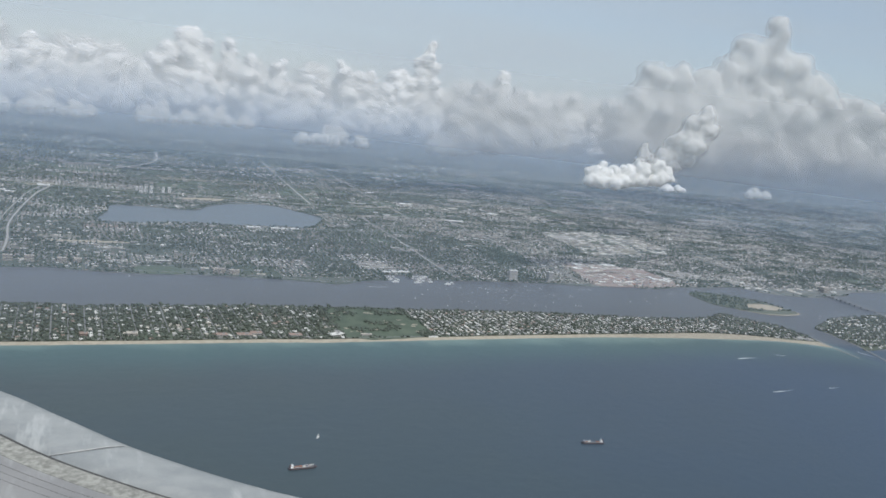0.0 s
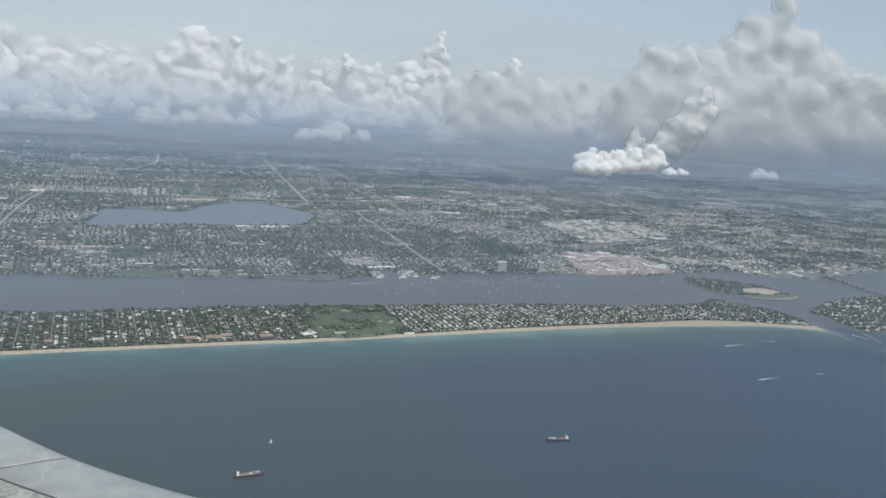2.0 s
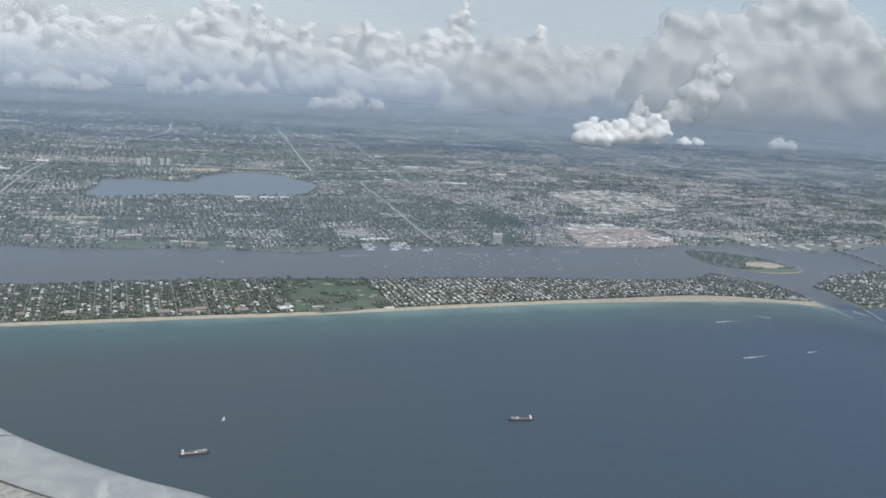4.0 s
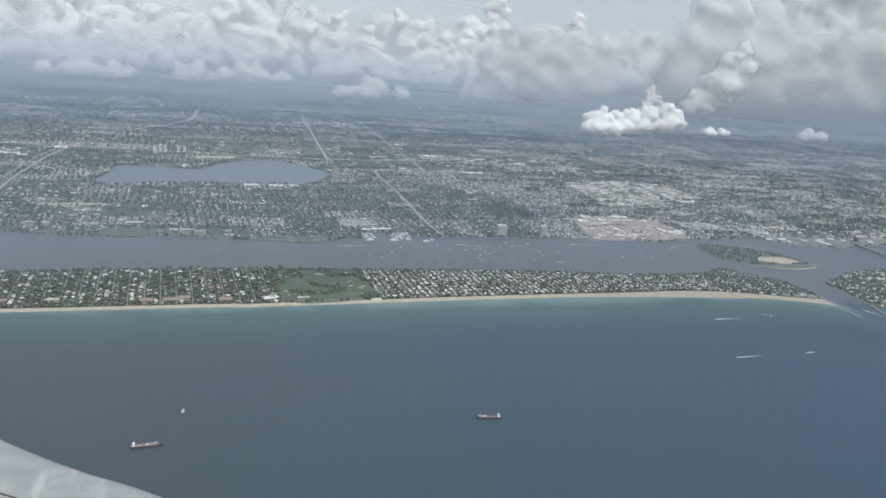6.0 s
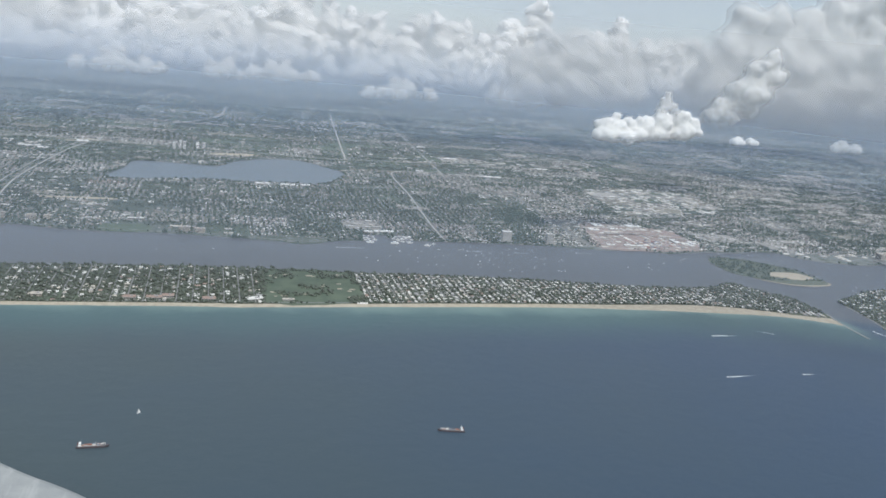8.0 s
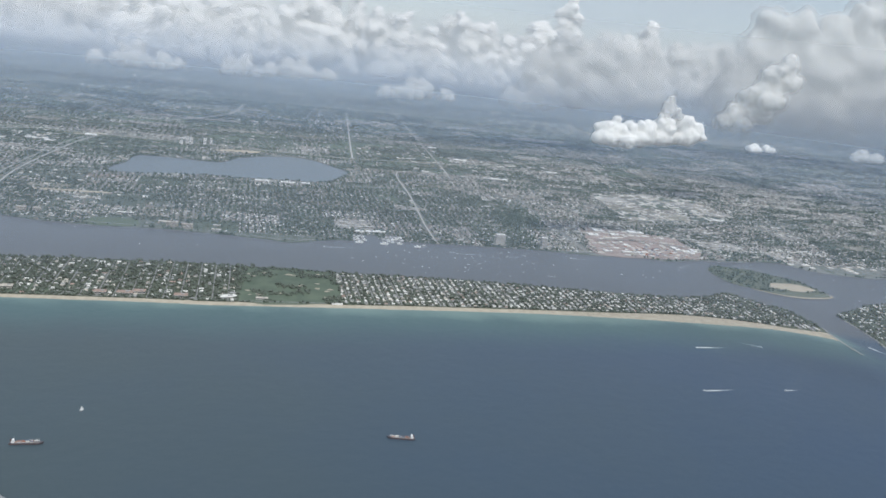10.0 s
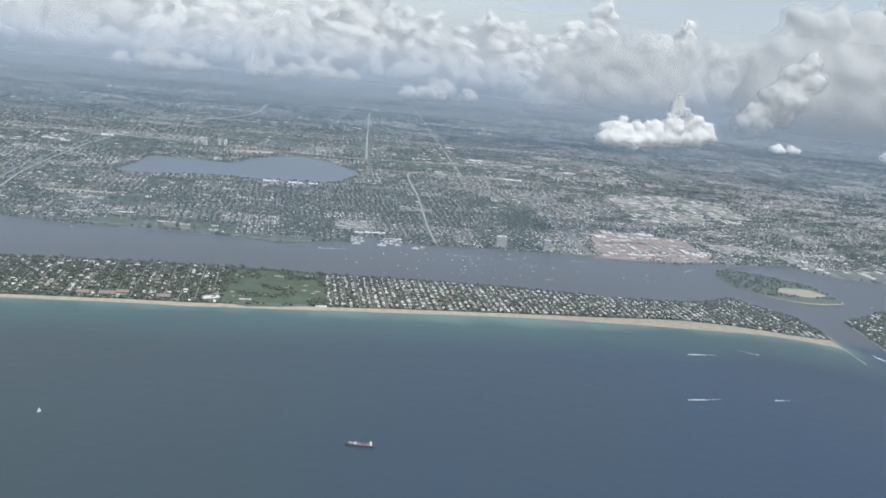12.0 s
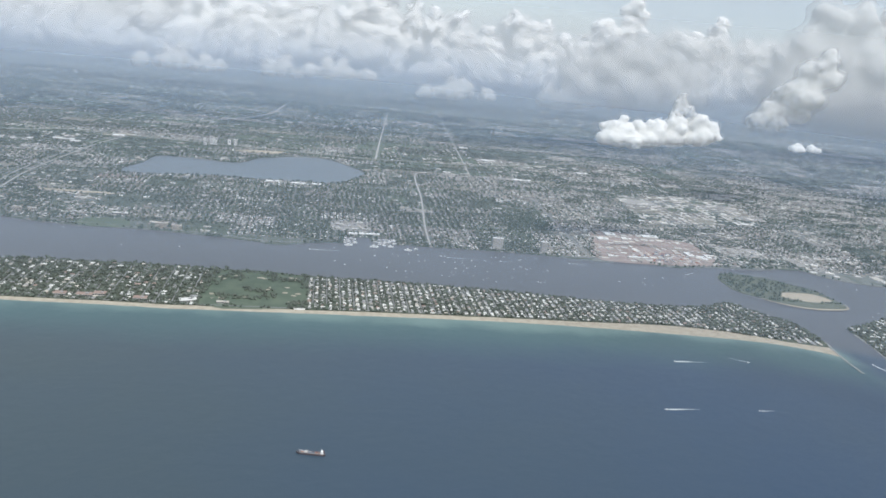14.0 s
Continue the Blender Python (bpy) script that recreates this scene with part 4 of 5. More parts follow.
cumulus(FAR, [(651, 2450, 40, 240, 42), (700, 2450, 40, 212, 40), (739, 2450, 40, 222, 32), (800, 2480, 40, 190, 45), (870, 2500, 40, 170, 45)], 14, 4.2, soft=TALL)
cumulus(FAR, [(1421, 4000, 20, 302, 90), (1540, 4000, 20, 395, 80), (1575, 4000, 150, 462, 55), (1661, 4000, 20, 235, 90), (1764, 4000, 20, 228, 80), (1901, 4000, 20, 285, 75), (2010, 4000, 20, 366, 60), (2150, 4000, 20, 245, 70), (2280, 3950, 20, 225, 80)], 15, 6.5, soft=TALL)
cumulus("wide soft grey cloud with a tall ragged top", [(850, 1290, 95, 215, 40), (900, 1300, 90, 262, 45), (951, 1290, 85, 270, 45), (1010, 1290, 80, 268, 50), (1072, 1290, 80, 296, 50), (1119, 1300, 80, 344, 45), (1174, 1290, 80, 392, 42), (1230, 1290, 80, 330, 55), (1302, 1290, 80, 292, 60), (1380, 1290, 80, 262, 60), (1450, 1290, 80, 250, 60), (1540, 1290, 80, 260, 70)], 16, 5.0, soft=HAZY)
DECK = "patchy deck of flat-based grey clouds over the far plain"
for i, (far, gap, base, w) in enumerate(((1780, 52, 56, 26), (2150, 62, 52, 34), (2600, 75, 48, 44), (3300, 100, 44, 60))):
    g = random.Random(60 + i)
    row = []
    for u in np.arange(-0.42 * far + 60, 1.05 * far, gap):
        k = noise.noise((u * 0.004, far * 0.01, 9)) + 0.42
        if k > 0.25:
            row.append((u, far + g.uniform(-60, 60), base + g.uniform(-4, 4), base + w * g.uniform(1.0, 2.3), w * g.uniform(0.8, 1.15)))
        elif row:
            cumulus(DECK, row, 80 + int(u) % 50, w / 9, soft=HAZY)
            row = []
    if row:
        cumulus(DECK, row, 90 + i, w / 9, soft=HAZY)
BANK = "continuous grey cloud bank along the horizon"
for i in range(7):
    a = radians(-26 + 11.5 * i)
    mx, my = 100 + 4150 * math.sin(a), 4150 * math.cos(a)
    g = random.Random(i)
    cumulus(BANK, [(mx + (u - 4) * 100 * math.cos(a), my - (u - 4) * 100 * math.sin(a), 10, g.uniform(170, 290), 110) for u in range(9)], 30 + i, 10.0, soft=HAZY)


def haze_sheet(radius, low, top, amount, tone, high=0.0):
    """An added upright sheet of haze tint, curved across the camera's view."""
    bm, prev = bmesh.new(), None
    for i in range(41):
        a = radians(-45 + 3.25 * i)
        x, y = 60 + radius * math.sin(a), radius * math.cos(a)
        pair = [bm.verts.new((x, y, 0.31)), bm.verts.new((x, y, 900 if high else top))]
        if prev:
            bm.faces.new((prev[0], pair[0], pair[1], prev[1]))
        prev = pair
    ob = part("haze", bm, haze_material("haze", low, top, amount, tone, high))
    return tagged(ob, "see-through tinted sheet standing for haze", "haze", kind="structure")


# first sheet crosses the island; the grey third mutes the clouds behind it
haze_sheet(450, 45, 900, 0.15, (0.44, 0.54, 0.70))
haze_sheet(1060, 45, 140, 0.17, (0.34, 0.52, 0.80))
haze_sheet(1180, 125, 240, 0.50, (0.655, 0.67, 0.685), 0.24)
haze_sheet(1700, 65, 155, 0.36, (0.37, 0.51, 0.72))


# ---------------------------------------------------------------- ships and boats
HULL_DARK = surface("hull_paint", (0.060, 0.055, 0.065), (0.11, 0.10, 0.11), 1.2, 0.5)
HULL_RED = surface("hull_red", (0.12, 0.070, 0.066), (0.17, 0.10, 0.095), 1.2, 0.6)
PAINT_WHITE = surface("white_paint", (0.66, 0.67, 0.67), (0.80, 0.80, 0.79), 1.0, 0.45)
DECK = surface("deck", (0.22, 0.15, 0.12), (0.32, 0.23, 0.19), 1.0)
STEEL = surface("steel", (0.30, 0.31, 0.32), (0.42, 0.42, 0.42), 1.0, 0.5, 0.3)
BOX_RED = surface("container_rust", (0.24, 0.10, 0.07), (0.36, 0.18, 0.13), 1.5, 0.6)
BOX_WHITE = surface("container_white", (0.55, 0.54, 0.52), (0.70, 0.69, 0.66), 1.5, 0.6)
BOX_BLUE = surface("container_blue", (0.10, 0.14, 0.20), (0.17, 0.22, 0.28), 1.5, 0.6)
FOAM = surface("foam", (0.42, 0.47, 0.50), (0.72, 0.74, 0.75), 0.9, 0.7)
GLASS_DARK = surface("window_glass", (0.04, 0.05, 0.06), (0.08, 0.09, 0.10), 1.0, 0.15)


def hull_shape(length, beam, depth, bow=0.22, flare=1.0):
    """A ship's hull: pointed raked bow at +x, rounded stern, sides that tuck in to the keel."""
    bm = bmesh.new()
    rings = []
    for k in np.linspace(-0.5, 0.5, 15):
        w = 1.0
        if k > 0.5 - bow:
            w = math.sqrt(max(0.0, 1 - ((k - 0.5 + bow) / bow) ** 1.7))
        if k < -0.42:
            w = 0.82 + 0.18 * math.sqrt(max(0, 1 - ((-0.42 - k) / 0.08) ** 2))
        top = depth * (1 + 0.30 * max(0, (k - 0.25) / 0.25) ** 2)
        w = max(w, 0.02)
        ring = [(-1.0, top), (-0.98, depth * 0.35), (-0.80, -depth * 0.25), (0.80, -depth * 0.25), (0.98, depth * 0.35), (1.0, top)]
        rings.append([bm.verts.new((k * length + (0.03 * length * (z / top) if k > 0.4 else 0), u * beam / 2 * w * (flare if z == top else 1), z)) for u, z in ring])
    for a, b in zip(rings[:-1], rings[1:]):
        for i in range(5):
            bm.faces.new((a[i], b[i], b[i + 1], a[i + 1]))
        bm.faces.new((a[5], b[5], b[0], a[0]))
    bm.faces.new(rings[0])
    bm.faces.new(rings[-1][::-1])
    return bm


def cargo_ship(x, y, turn, length, seed, label):
    """A small freighter at anchor: hull, boot-topping, deck, containers, cranes, wheelhouse block aft, funnel and mast."""
    rng = random.Random(seed)
    ship = new("cargo_ship")
    ship.location, ship.rotation_euler = (x, y, 0), (0, 0, radians(turn))
    beam, deep = length * 0.155, length * 0.055
    part("hull", hull_shape(length, beam, deep), HULL_DARK, ship, "dark grey steel hull")
    part("waterline_band", hull_shape(length * 0.992, beam * 1.012, deep * 0.28), HULL_RED, ship, "faded red band at the waterline")
    bm = box(bmesh.new(), -length * 0.02, 0, deep * 0.99, length * 0.80, beam * 0.86, deep * 0.06, 0, 0.01)
    part("deck", bm, DECK, ship)
    bm = bmesh.new()
    for s in (-1, 1):
        box(bm, length * 0.02, s * beam * 0.47, deep, length * 0.74, beam * 0.03, deep * 0.22)
    part("bulwark", bm, STEEL, ship)
    for i in range(5):
        part("hatch_cover", box(bmesh.new(), length * (-0.20 + 0.125 * i), 0, deep * 1.04, length * 0.10, beam * 0.66, deep * 0.20, 0, 0.02), STEEL, ship)
    for i in range(5):
        for j in range(3):
            if rng.random() < 0.78:
                tall = rng.choice((1, 1, 2))
                part("container", box(bmesh.new(), length * (-0.20 + 0.125 * i), (j - 1) * beam * 0.22, deep * 1.24, length * 0.10, beam * 0.20, deep * 0.42 * tall, 0, 0.01), rng.choice((BOX_RED, BOX_WHITE, BOX_RED, HULL_DARK, BOX_BLUE)), ship)
    # accommodation block aft, in three stepped storeys
    house = part("superstructure", box(bmesh.new(), -length * 0.385, 0, deep * 1.02, length * 0.10, beam * 0.80, deep * 0.75, 0, 0.03), PAINT_WHITE, ship, "white accommodation block")
    part("upper_deck", box(bmesh.new(), -length * 0.38, 0, deep * 1.77, length * 0.08, beam * 0.66, deep * 0.65, 0, 0.02), PAINT_WHITE, house)
    part("wheelhouse", box(bmesh.new(), -length * 0.372, 0, deep * 2.42, length * 0.06, beam * 0.90, deep * 0.5, 0, 0.02), PAINT_WHITE, house)
    for k, (w, zz) in enumerate(((0.80, 1.35), (0.66, 2.05), (0.90, 2.60))):
        part("window_band", box(bmesh.new(), -length * (0.336 + 0.003 * k), 0, deep * zz, length * 0.010, beam * w * 0.9, deep * 0.18), GLASS_DARK, house)
    bm = box(bmesh.new(), -length * 0.445, 0, deep * 1.7, length * 0.035, beam * 0.26, deep * 1.5, 0, 0.03)
    part("funnel", bm, HULL_RED, ship, "red funnel")
    for k, (px, h) in enumerate(((-0.35, 4.6), (0.40, 2.9), (0.19, 2.9))):
        bm = bmesh.new()
        bmesh.ops.create_cone(bm, segments=8, radius1=length * 0.006, radius2=length * 0.003, depth=deep * (h - 1), cap_ends=True, matrix=Matrix.Translation((px * length, 0, deep * (h + 1) / 2)))
        mast = part("mast", bm, PAINT_WHITE, ship)
        if k:
            bm = bmesh.new()
            m = Matrix.Translation((px * length - length * 0.05, 0, deep * (h * 0.8))) @ Euler((0, radians(-62), 0)).to_matrix().to_4x4()
            bmesh.ops.create_cone(bm, segments=8, radius1=length * 0.005, radius2=length * 0.003, depth=length * 0.12, cap_ends=True, matrix=m)
            part("crane_jib", bm, PAINT_WHITE, mast)
    return tagged(ship, label, "ship")


cargo_ship(109.7, 279.5, 171, 10.4, 1, "dark freighter with white wheelhouse aft and stacked containers, lying at anchor")
cargo_ship(-19.5, 276.0, 2, 10.4, 2, "grey freighter with red-brown deck cargo, lying at anchor")


def sail_boat(x, y, turn, size, sails=True):
    b = new("sailing_boat")
    b.location, b.rotation_euler = (x, y, 0), (0, 0, radians(turn))
    part("hull", hull_shape(size, size * 0.28, size * 0.10, 0.5), PAINT_WHITE, b)
    part("cabin", box(bmesh.new(), 0, 0, size * 0.09, size * 0.32, size * 0.15, size * 0.06, 0, 0.01), PAINT_WHITE, b)
    bm = bmesh.new()
    bmesh.ops.create_cone(bm, segments=8, radius1=size * 0.012, radius2=size * 0.006, depth=size * 1.25, cap_ends=True, matrix=Matrix.Translation((size * 0.06, 0, size * 0.70)))
    part("mast", bm, STEEL, b)
    if sails:
        for nm, a, c, top in (("mainsail", 0.04, -0.42, 1.28), ("jib", 0.08, 0.46, 1.05)):
            bm = bmesh.new()
            rows = []
            for i in range(7):
                k = i / 6
                z = size * (0.20 + (top - 0.20) * k)
                far = a + (c - a) * (1 - k)
                belly = size * 0.05 * math.sin(math.pi * k) + 0.002
                rows.append([bm.verts.new((size * (a + (far - a) * u), belly * math.sin(math.pi * u) + s * size * 0.006, z)) for s in (-1, 1) for u in (0, 0.5, 1)])
            for p, q in zip(rows[:-1], rows[1:]):
                for i, j in ((0, 1), (1, 2), (2, 5), (5, 4), (4, 3), (3, 0)):
                    bm.faces.new((p[i], p[j], q[j], q[i]))
            part(nm, bm, PAINT_WHITE, b, smooth=True)
    return tagged(b, "small white boat under sail on open water" if sails else "white moored sailing boat with bare mast", "boat")


sail_boat(-6.6, 301.6, 30, 1.5)


def motor_boat(size):
    b = new("motor_boat")
    part("hull", hull_shape(size, size * 0.32, size * 0.14, 0.45), PAINT_WHITE, b)
    part("cabin", box(bmesh.new(), -size * 0.02, 0, size * 0.13, size * 0.36, size * 0.22, size * 0.12, 0, size * 0.02), PAINT_WHITE, b)
    part("windscreen", box(bmesh.new(), size * 0.165, 0, size * 0.15, size * 0.03, size * 0.20, size * 0.08), GLASS_DARK, b)
    part("roof", box(bmesh.new(), -size * 0.04, 0, size * 0.26, size * 0.30, size * 0.24, size * 0.025), PAINT_WHITE, b)
    return tagged(b, "small white motor boat lying in the lagoon", "boat", "boats in the lagoon")


first = motor_boat(1.0)
first.location = (170, 540, 0)
yawl = sail_boat(205, 528, 60, 1.1, False)
tagged(yawl, group="boats in the lagoon")
rng = random.Random(11)
for i in range(92):
    x = min(335, max(120, rng.gauss(215, 55)))
    y = rng.uniform(505, 572)
    k = rng.uniform(0.8, 1.5)
    src = first if rng.random() < 0.6 else yawl
    c = copy_thing(src, pose(x, y, 0, 0, 0, rng.uniform(0, 360)))
    c.scale = (k, k, k)
for x, y in ((-15, 540), (20, 545), (-60, 575), (350, 540), (368, 545), (420, 575), (448, 574), (470, 560), (480, 545), (500, 540), (520, 520), (515, 500), (470, 478), (480, 486)):
    c = copy_thing(first, pose(x, y, 0, 0, 0, rng.uniform(0, 360)))
    c.scale = (1.3, 1.3, 1.3)


def running_boat(x, y, heading, wake, size, bend=0.0, width=0.9):
    """A speeding boat, with its trail of foam on the water behind it."""
    b = copy_thing(first, pose(x, y, 0.02, 0, 0, heading))
    b.scale = (size, size, size)
    tagged(b, "white motor boat speeding with a foaming wake", "boat", "speeding boats")
    d = np.array((math.cos(radians(heading)), math.sin(radians(heading))))
    q = np.array((-d[1], d[0]))
    line = [tuple(np.array((x, y)) - d * (wake * t) + q * (bend * t * t)) for t in np.linspace(-0.03, 1, 40)]
    g = random.Random(int(x))
    bm = strip(line, lambda t: width * (0.25 + 0.75 * math.sin(math.pi * min(1, t * 1.4 + 0.08)) if t < 0.7 else 0.45 * (1 - t) / 0.3 + 0.05) * g.uniform(0.6, 1.15), 0.03)
    return tagged(part("wake", bm, FOAM), "white foam trail behind a speeding boat", "wake", kind="structure")


running_boat(293.0, 384.3, 186, 18, 1.3, 1.5, 1.3)
running_boat(335.3, 387.6, -38, 11, 1.4, -1.5, 0.9)
running_boat(265, 327.2, 183, 17, 1.2, -0.6, 1.1)
running_boat(310.5, 329, 183, 8, 1.2, 0, 0.9)
running_boat(411, 392, 108, 13, 1.6, 0, 1.6)
running_boat(103.5, 558.3, 180, 24, 1.5, -1, 1.2)
running_boat(199, 558.8, 181, 24, 1.4, 0, 0.9)
running_boat(236, 557.5, 180, 11, 1.4, 0, 0.8)
running_boat(288, 563, 180, 12, 1.4, 0, 0.8)
running_boat(372, 552, 215, 18, 1.4, 0, 0.9)


# ---------------------------------------------------------------- buildings that stand out
def flat_block(name, x, y, w, d, h, turn, label, category, wall=WALL, roof=ROOF_WHITE, floors=0, z=0.3, group=""):
    """A flat-roofed building: walls, roof slab with a parapet, plant room, window bands."""
    b = new(name)
    b.location, b.rotation_euler = (x, y, z), (0, 0, radians(turn))
    part("wall", box(bmesh.new(), 0, 0, 0, w, d, h, 0, 0.03), wall, b)
    part("roof", box(bmesh.new(), 0, 0, h, w * 1.02, d * 1.02, 0.12, 0, 0.02), roof, b)
    part("plant_room", box(bmesh.new(), w * 0.15, 0, h + 0.12, w * 0.25, d * 0.3, 0.3, 0, 0.02), ROOF_GREY, b)
    for k in range(floors):
        bm = bmesh.new()
        zz = h * (k + 0.35) / floors
        box(bm, 0, 0, zz, w * 1.006, d * 1.006, h / floors * 0.4)
        part("window_band", bm, GLASS_DARK, b)
    return tagged(b, label, category, group)


def tower_block(x, y, w, d, h, bays, label):
    """A high apartment slab: recessed bays, their shade put in as grey, with balcony floors between pale full-height
    piers.
    """
    b = new("apartment_tower")
    b.location = (x, y, 0.3)
    part("core", box(bmesh.new(), 0, 0, 0, w * 0.97, d * 0.94, h * 0.985), ROOF_GREY, b, "recessed facade, shade put into its grey")
    for i in range(bays + 1):
        for s in (-1, 1):
            part("pier", box(bmesh.new(), (i / bays - 0.5) * w * 0.97, s * d * 0.47, 0, w * 0.085, d * 0.12, h, 0, 0.02), WALL, b)
    n = int(h / 0.42)
    bm = bmesh.new()
    for k in range(1, n):
        box(bm, 0, 0, k * h / n, w * 0.99, d * 1.02, 0.10)
    part("balconies", bm, WALL, b)
    part("roof", box(bmesh.new(), 0, 0, h, w * 1.03, d * 1.05, 0.25, 0, 0.03), PAINT_WHITE, b)
    part("lift_house", box(bmesh.new(), w * 0.1, 0, h + 0.25, w * 0.3, d * 0.5, 0.7, 0, 0.03), WALL, b)
    part("podium", box(bmesh.new(), 0, -d * 0.2, 0, w * 1.6, d * 1.6, 0.6, 0, 0.04), CONCRETE, b)
    return tagged(b, label, "tower", "waterfront towers")


tower_block(240.4, 591.5, 7.0, 3.4, 8.2, 5, "wide pale high-rise on the lagoon shore")
tower_block(275.0, 588.5, 4.2, 3.4, 8.4, 3, "slender pale high-rise on the lagoon shore")
for i, (x, y, h) in enumerate(((-23, 975, 8), (-17, 985, 9), (-12, 978, 9), (2, 990, 7), (9, 992, 7))):
    tagged(flat_block("apartment_block", x, y, 3.4, 3.2, h, 0, "pale apartment block beyond the lake", "building", PAINT_WHITE, ROOF_WHITE, 6, group="blocks beyond the lake"))
CONDO = "long sand-coloured waterfront apartment house"
for x, y, w, d, h in ((0.5, 590, 8, 3, 3.4), (11, 588, 7, 3, 3.0), (-101, 611, 6, 3.5, 3.2), (-91, 611, 5, 3.5, 3.0), (-134, 612, 6, 3, 4), (-121, 611, 6, 3, 4.2), (-145, 614, 5, 3, 4)):
    flat_block("apartment_house", x, y, w, d, h, 0, CONDO, "building", ROOF_TAN, ROOF_TAN, 4, group="waterfront houses")
flat_block("hotel", 584, 574, 11, 6, 5.0, 8, "large sand-coloured hotel at the foot of the bridge", "building", ROOF_TAN, ROOF_TAN, 6)
flat_block("school", -34, 620, 11, 3.0, 1.4, 0, "long pale school beside the park", "building", WALL, ROOF_WHITE, 1)
flat_block("clubhouse", 60, 438, 6.5, 2.4, 0.9, 0, "long pale golf clubhouse facing the beach", "building", WALL, ROOF_TAN, 1)
flat_block("clubhouse", 42, 438.5, 9, 4.5, 1.0, 20, "rambling pale beach club", "building", WALL, ROOF_WHITE, 1)
flat_block("pavilion", 100.5, 433.6, 6, 0.9, 0.6, 0, "low white beach pavilion", "building", PAINT_WHITE, ROOF_WHITE)
flat_block("mansion", -67, 440.5, 5.5, 4.0, 1.5, 0, "large sand-coloured seaside mansion", "house", ROOF_TAN, ROOF_TAN, 2)
flat_block("mansion", -90, 440.5, 4.0, 3.5, 1.4, 0, "large pink seaside mansion", "house", ROOF_RED, ROOF_RED, 2)
for i, (x, y, w) in enumerate(((-22, 438, 6), (-10, 438, 8), (-3, 441, 6), (18, 437, 7))):
    flat_block("mansion", x, y, w, 4.0, 1.3, 0, "large villa with terracotta roof by the beach", "house", WALL, ROOF_RED, 1, group="seaside villas")
SHEDS = ((340, 645, 9, 7), (352, 663, 9, 9), (362, 650, 8, 5), (388, 664, 14, 8), (330, 590, 7, 3), (350, 590, 16, 3), (400, 610, 5, 12), (408, 600, 4, 10), (414, 606, 4, 10), (64, 787, 12, 5), (88, 786, 13, 5), (105, 788, 8, 5), (134, 606, 6, 4), (142, 607, 7, 4), (150, 608, 8, 4), (-121, 993, 12, 8), (-150, 930, 10, 5), (-165, 940, 22, 4), (315, 1030, 16, 8), (330, 900, 20, 7), (425, 985, 14, 7), (520, 745, 12, 5), (300, 1130, 12, 7), (247, 915, 8, 4))
for x, y, w, d in SHEDS:
    flat_block("warehouse", x, y, w, d, 1.1, 0, "large warehouse with a flat white roof", "warehouse", WALL, PAINT_WHITE, group="warehouses")
for ring in SAND_LOTS:
    flat_patch("sand_lot", ring, 0.38, SAND, "bare pale building lot", "lot")


# ---------------------------------------------------------------- port, marina, bridge
rng = random.Random(4)
for i in range(64):
    x, y = rng.uniform(352, 398), rng.uniform(584, 612)
    flat = rng.choice((BOX_RED, BOX_RED, BOX_WHITE, BOX_BLUE))
    s = new("container_stack")
    s.location = (x, y, 0.34)
    for k in range(rng.choice((1, 2, 3))):
        part("container", box(bmesh.new(), rng.uniform(-.03, .03), 0, 0.27 * k, 2.4, 0.5, 0.262, 0, 0.01), flat, s)
    tagged(s, "stack of weathered shipping containers on the quay", "containers", "container stacks")


def gantry(x, y):
    g = new("harbour_crane")
    g.location = (x, y, 0.34)
    for a in (-1, 1):
        for b in (-1, 1):
            part("leg", box(bmesh.new(), a * 0.8, b * 0.9, 0, 0.16, 0.16, 3.2), STEEL, g)
    part("portal", box(bmesh.new(), 0, 0, 3.2, 1.9, 2.1, 0.25), STEEL, g)
    part("boom", box(bmesh.new(), 0, -2.2, 3.45, 0.3, 8.0, 0.3), STEEL, g)
    part("cab", box(bmesh.new(), 0.3, -1.2, 3.0, 0.5, 0.6, 0.45), PAINT_WHITE, g)
    return tagged(g, "grey steel harbour crane on the quay", "crane", "harbour cranes")


gantry(372, 578), gantry(388, 578)

# flyover crossing the port yards on piers
line = smooth_line([(335, 627), (360, 631), (375, 630), (395, 622), (416, 618)], 8)
fly = new("flyover")
lift = lambda t: 0.45 + 1.6 * math.sin(math.pi * t)
bm = strip(line, 1.8, lift)
bmesh.ops.solidify(bm, geom=bm.faces[:], thickness=0.2)
part("deck", bm, CONCRETE, fly)
for i in range(3, len(line) - 3, 3):
    h = lift(i / (len(line) - 1)) - 0.25
    part("pier", box(bmesh.new(), line[i][0], line[i][1], 0.3, 0.35, 0.8, max(0.1, h - 0.3)), CONCRETE, fly)
tagged(fly, "pale concrete flyover above the port", "bridge")

# long bridge over the north lagoon
bridge = new("bridge")
line = smooth_line([(570, 570), (566, 548), (562, 520), (560, 486)], 10)
lift = lambda t: 0.7 + 1.3 * math.sin(math.pi * t)
bm = strip(line, 3.0, lift)
bmesh.ops.solidify(bm, geom=bm.faces[:], thickness=0.3)
part("deck", bm, CONCRETE, bridge)
for i in range(2, len(line) - 1, 2):
    part("pier", box(bmesh.new(), line[i][0], line[i][1], -0.2, 1.6, 0.4, lift(i / (len(line) - 1)) - 0.1), CONCRETE, bridge)
tagged(bridge, "long low concrete bridge on many piers across the lagoon", "bridge")

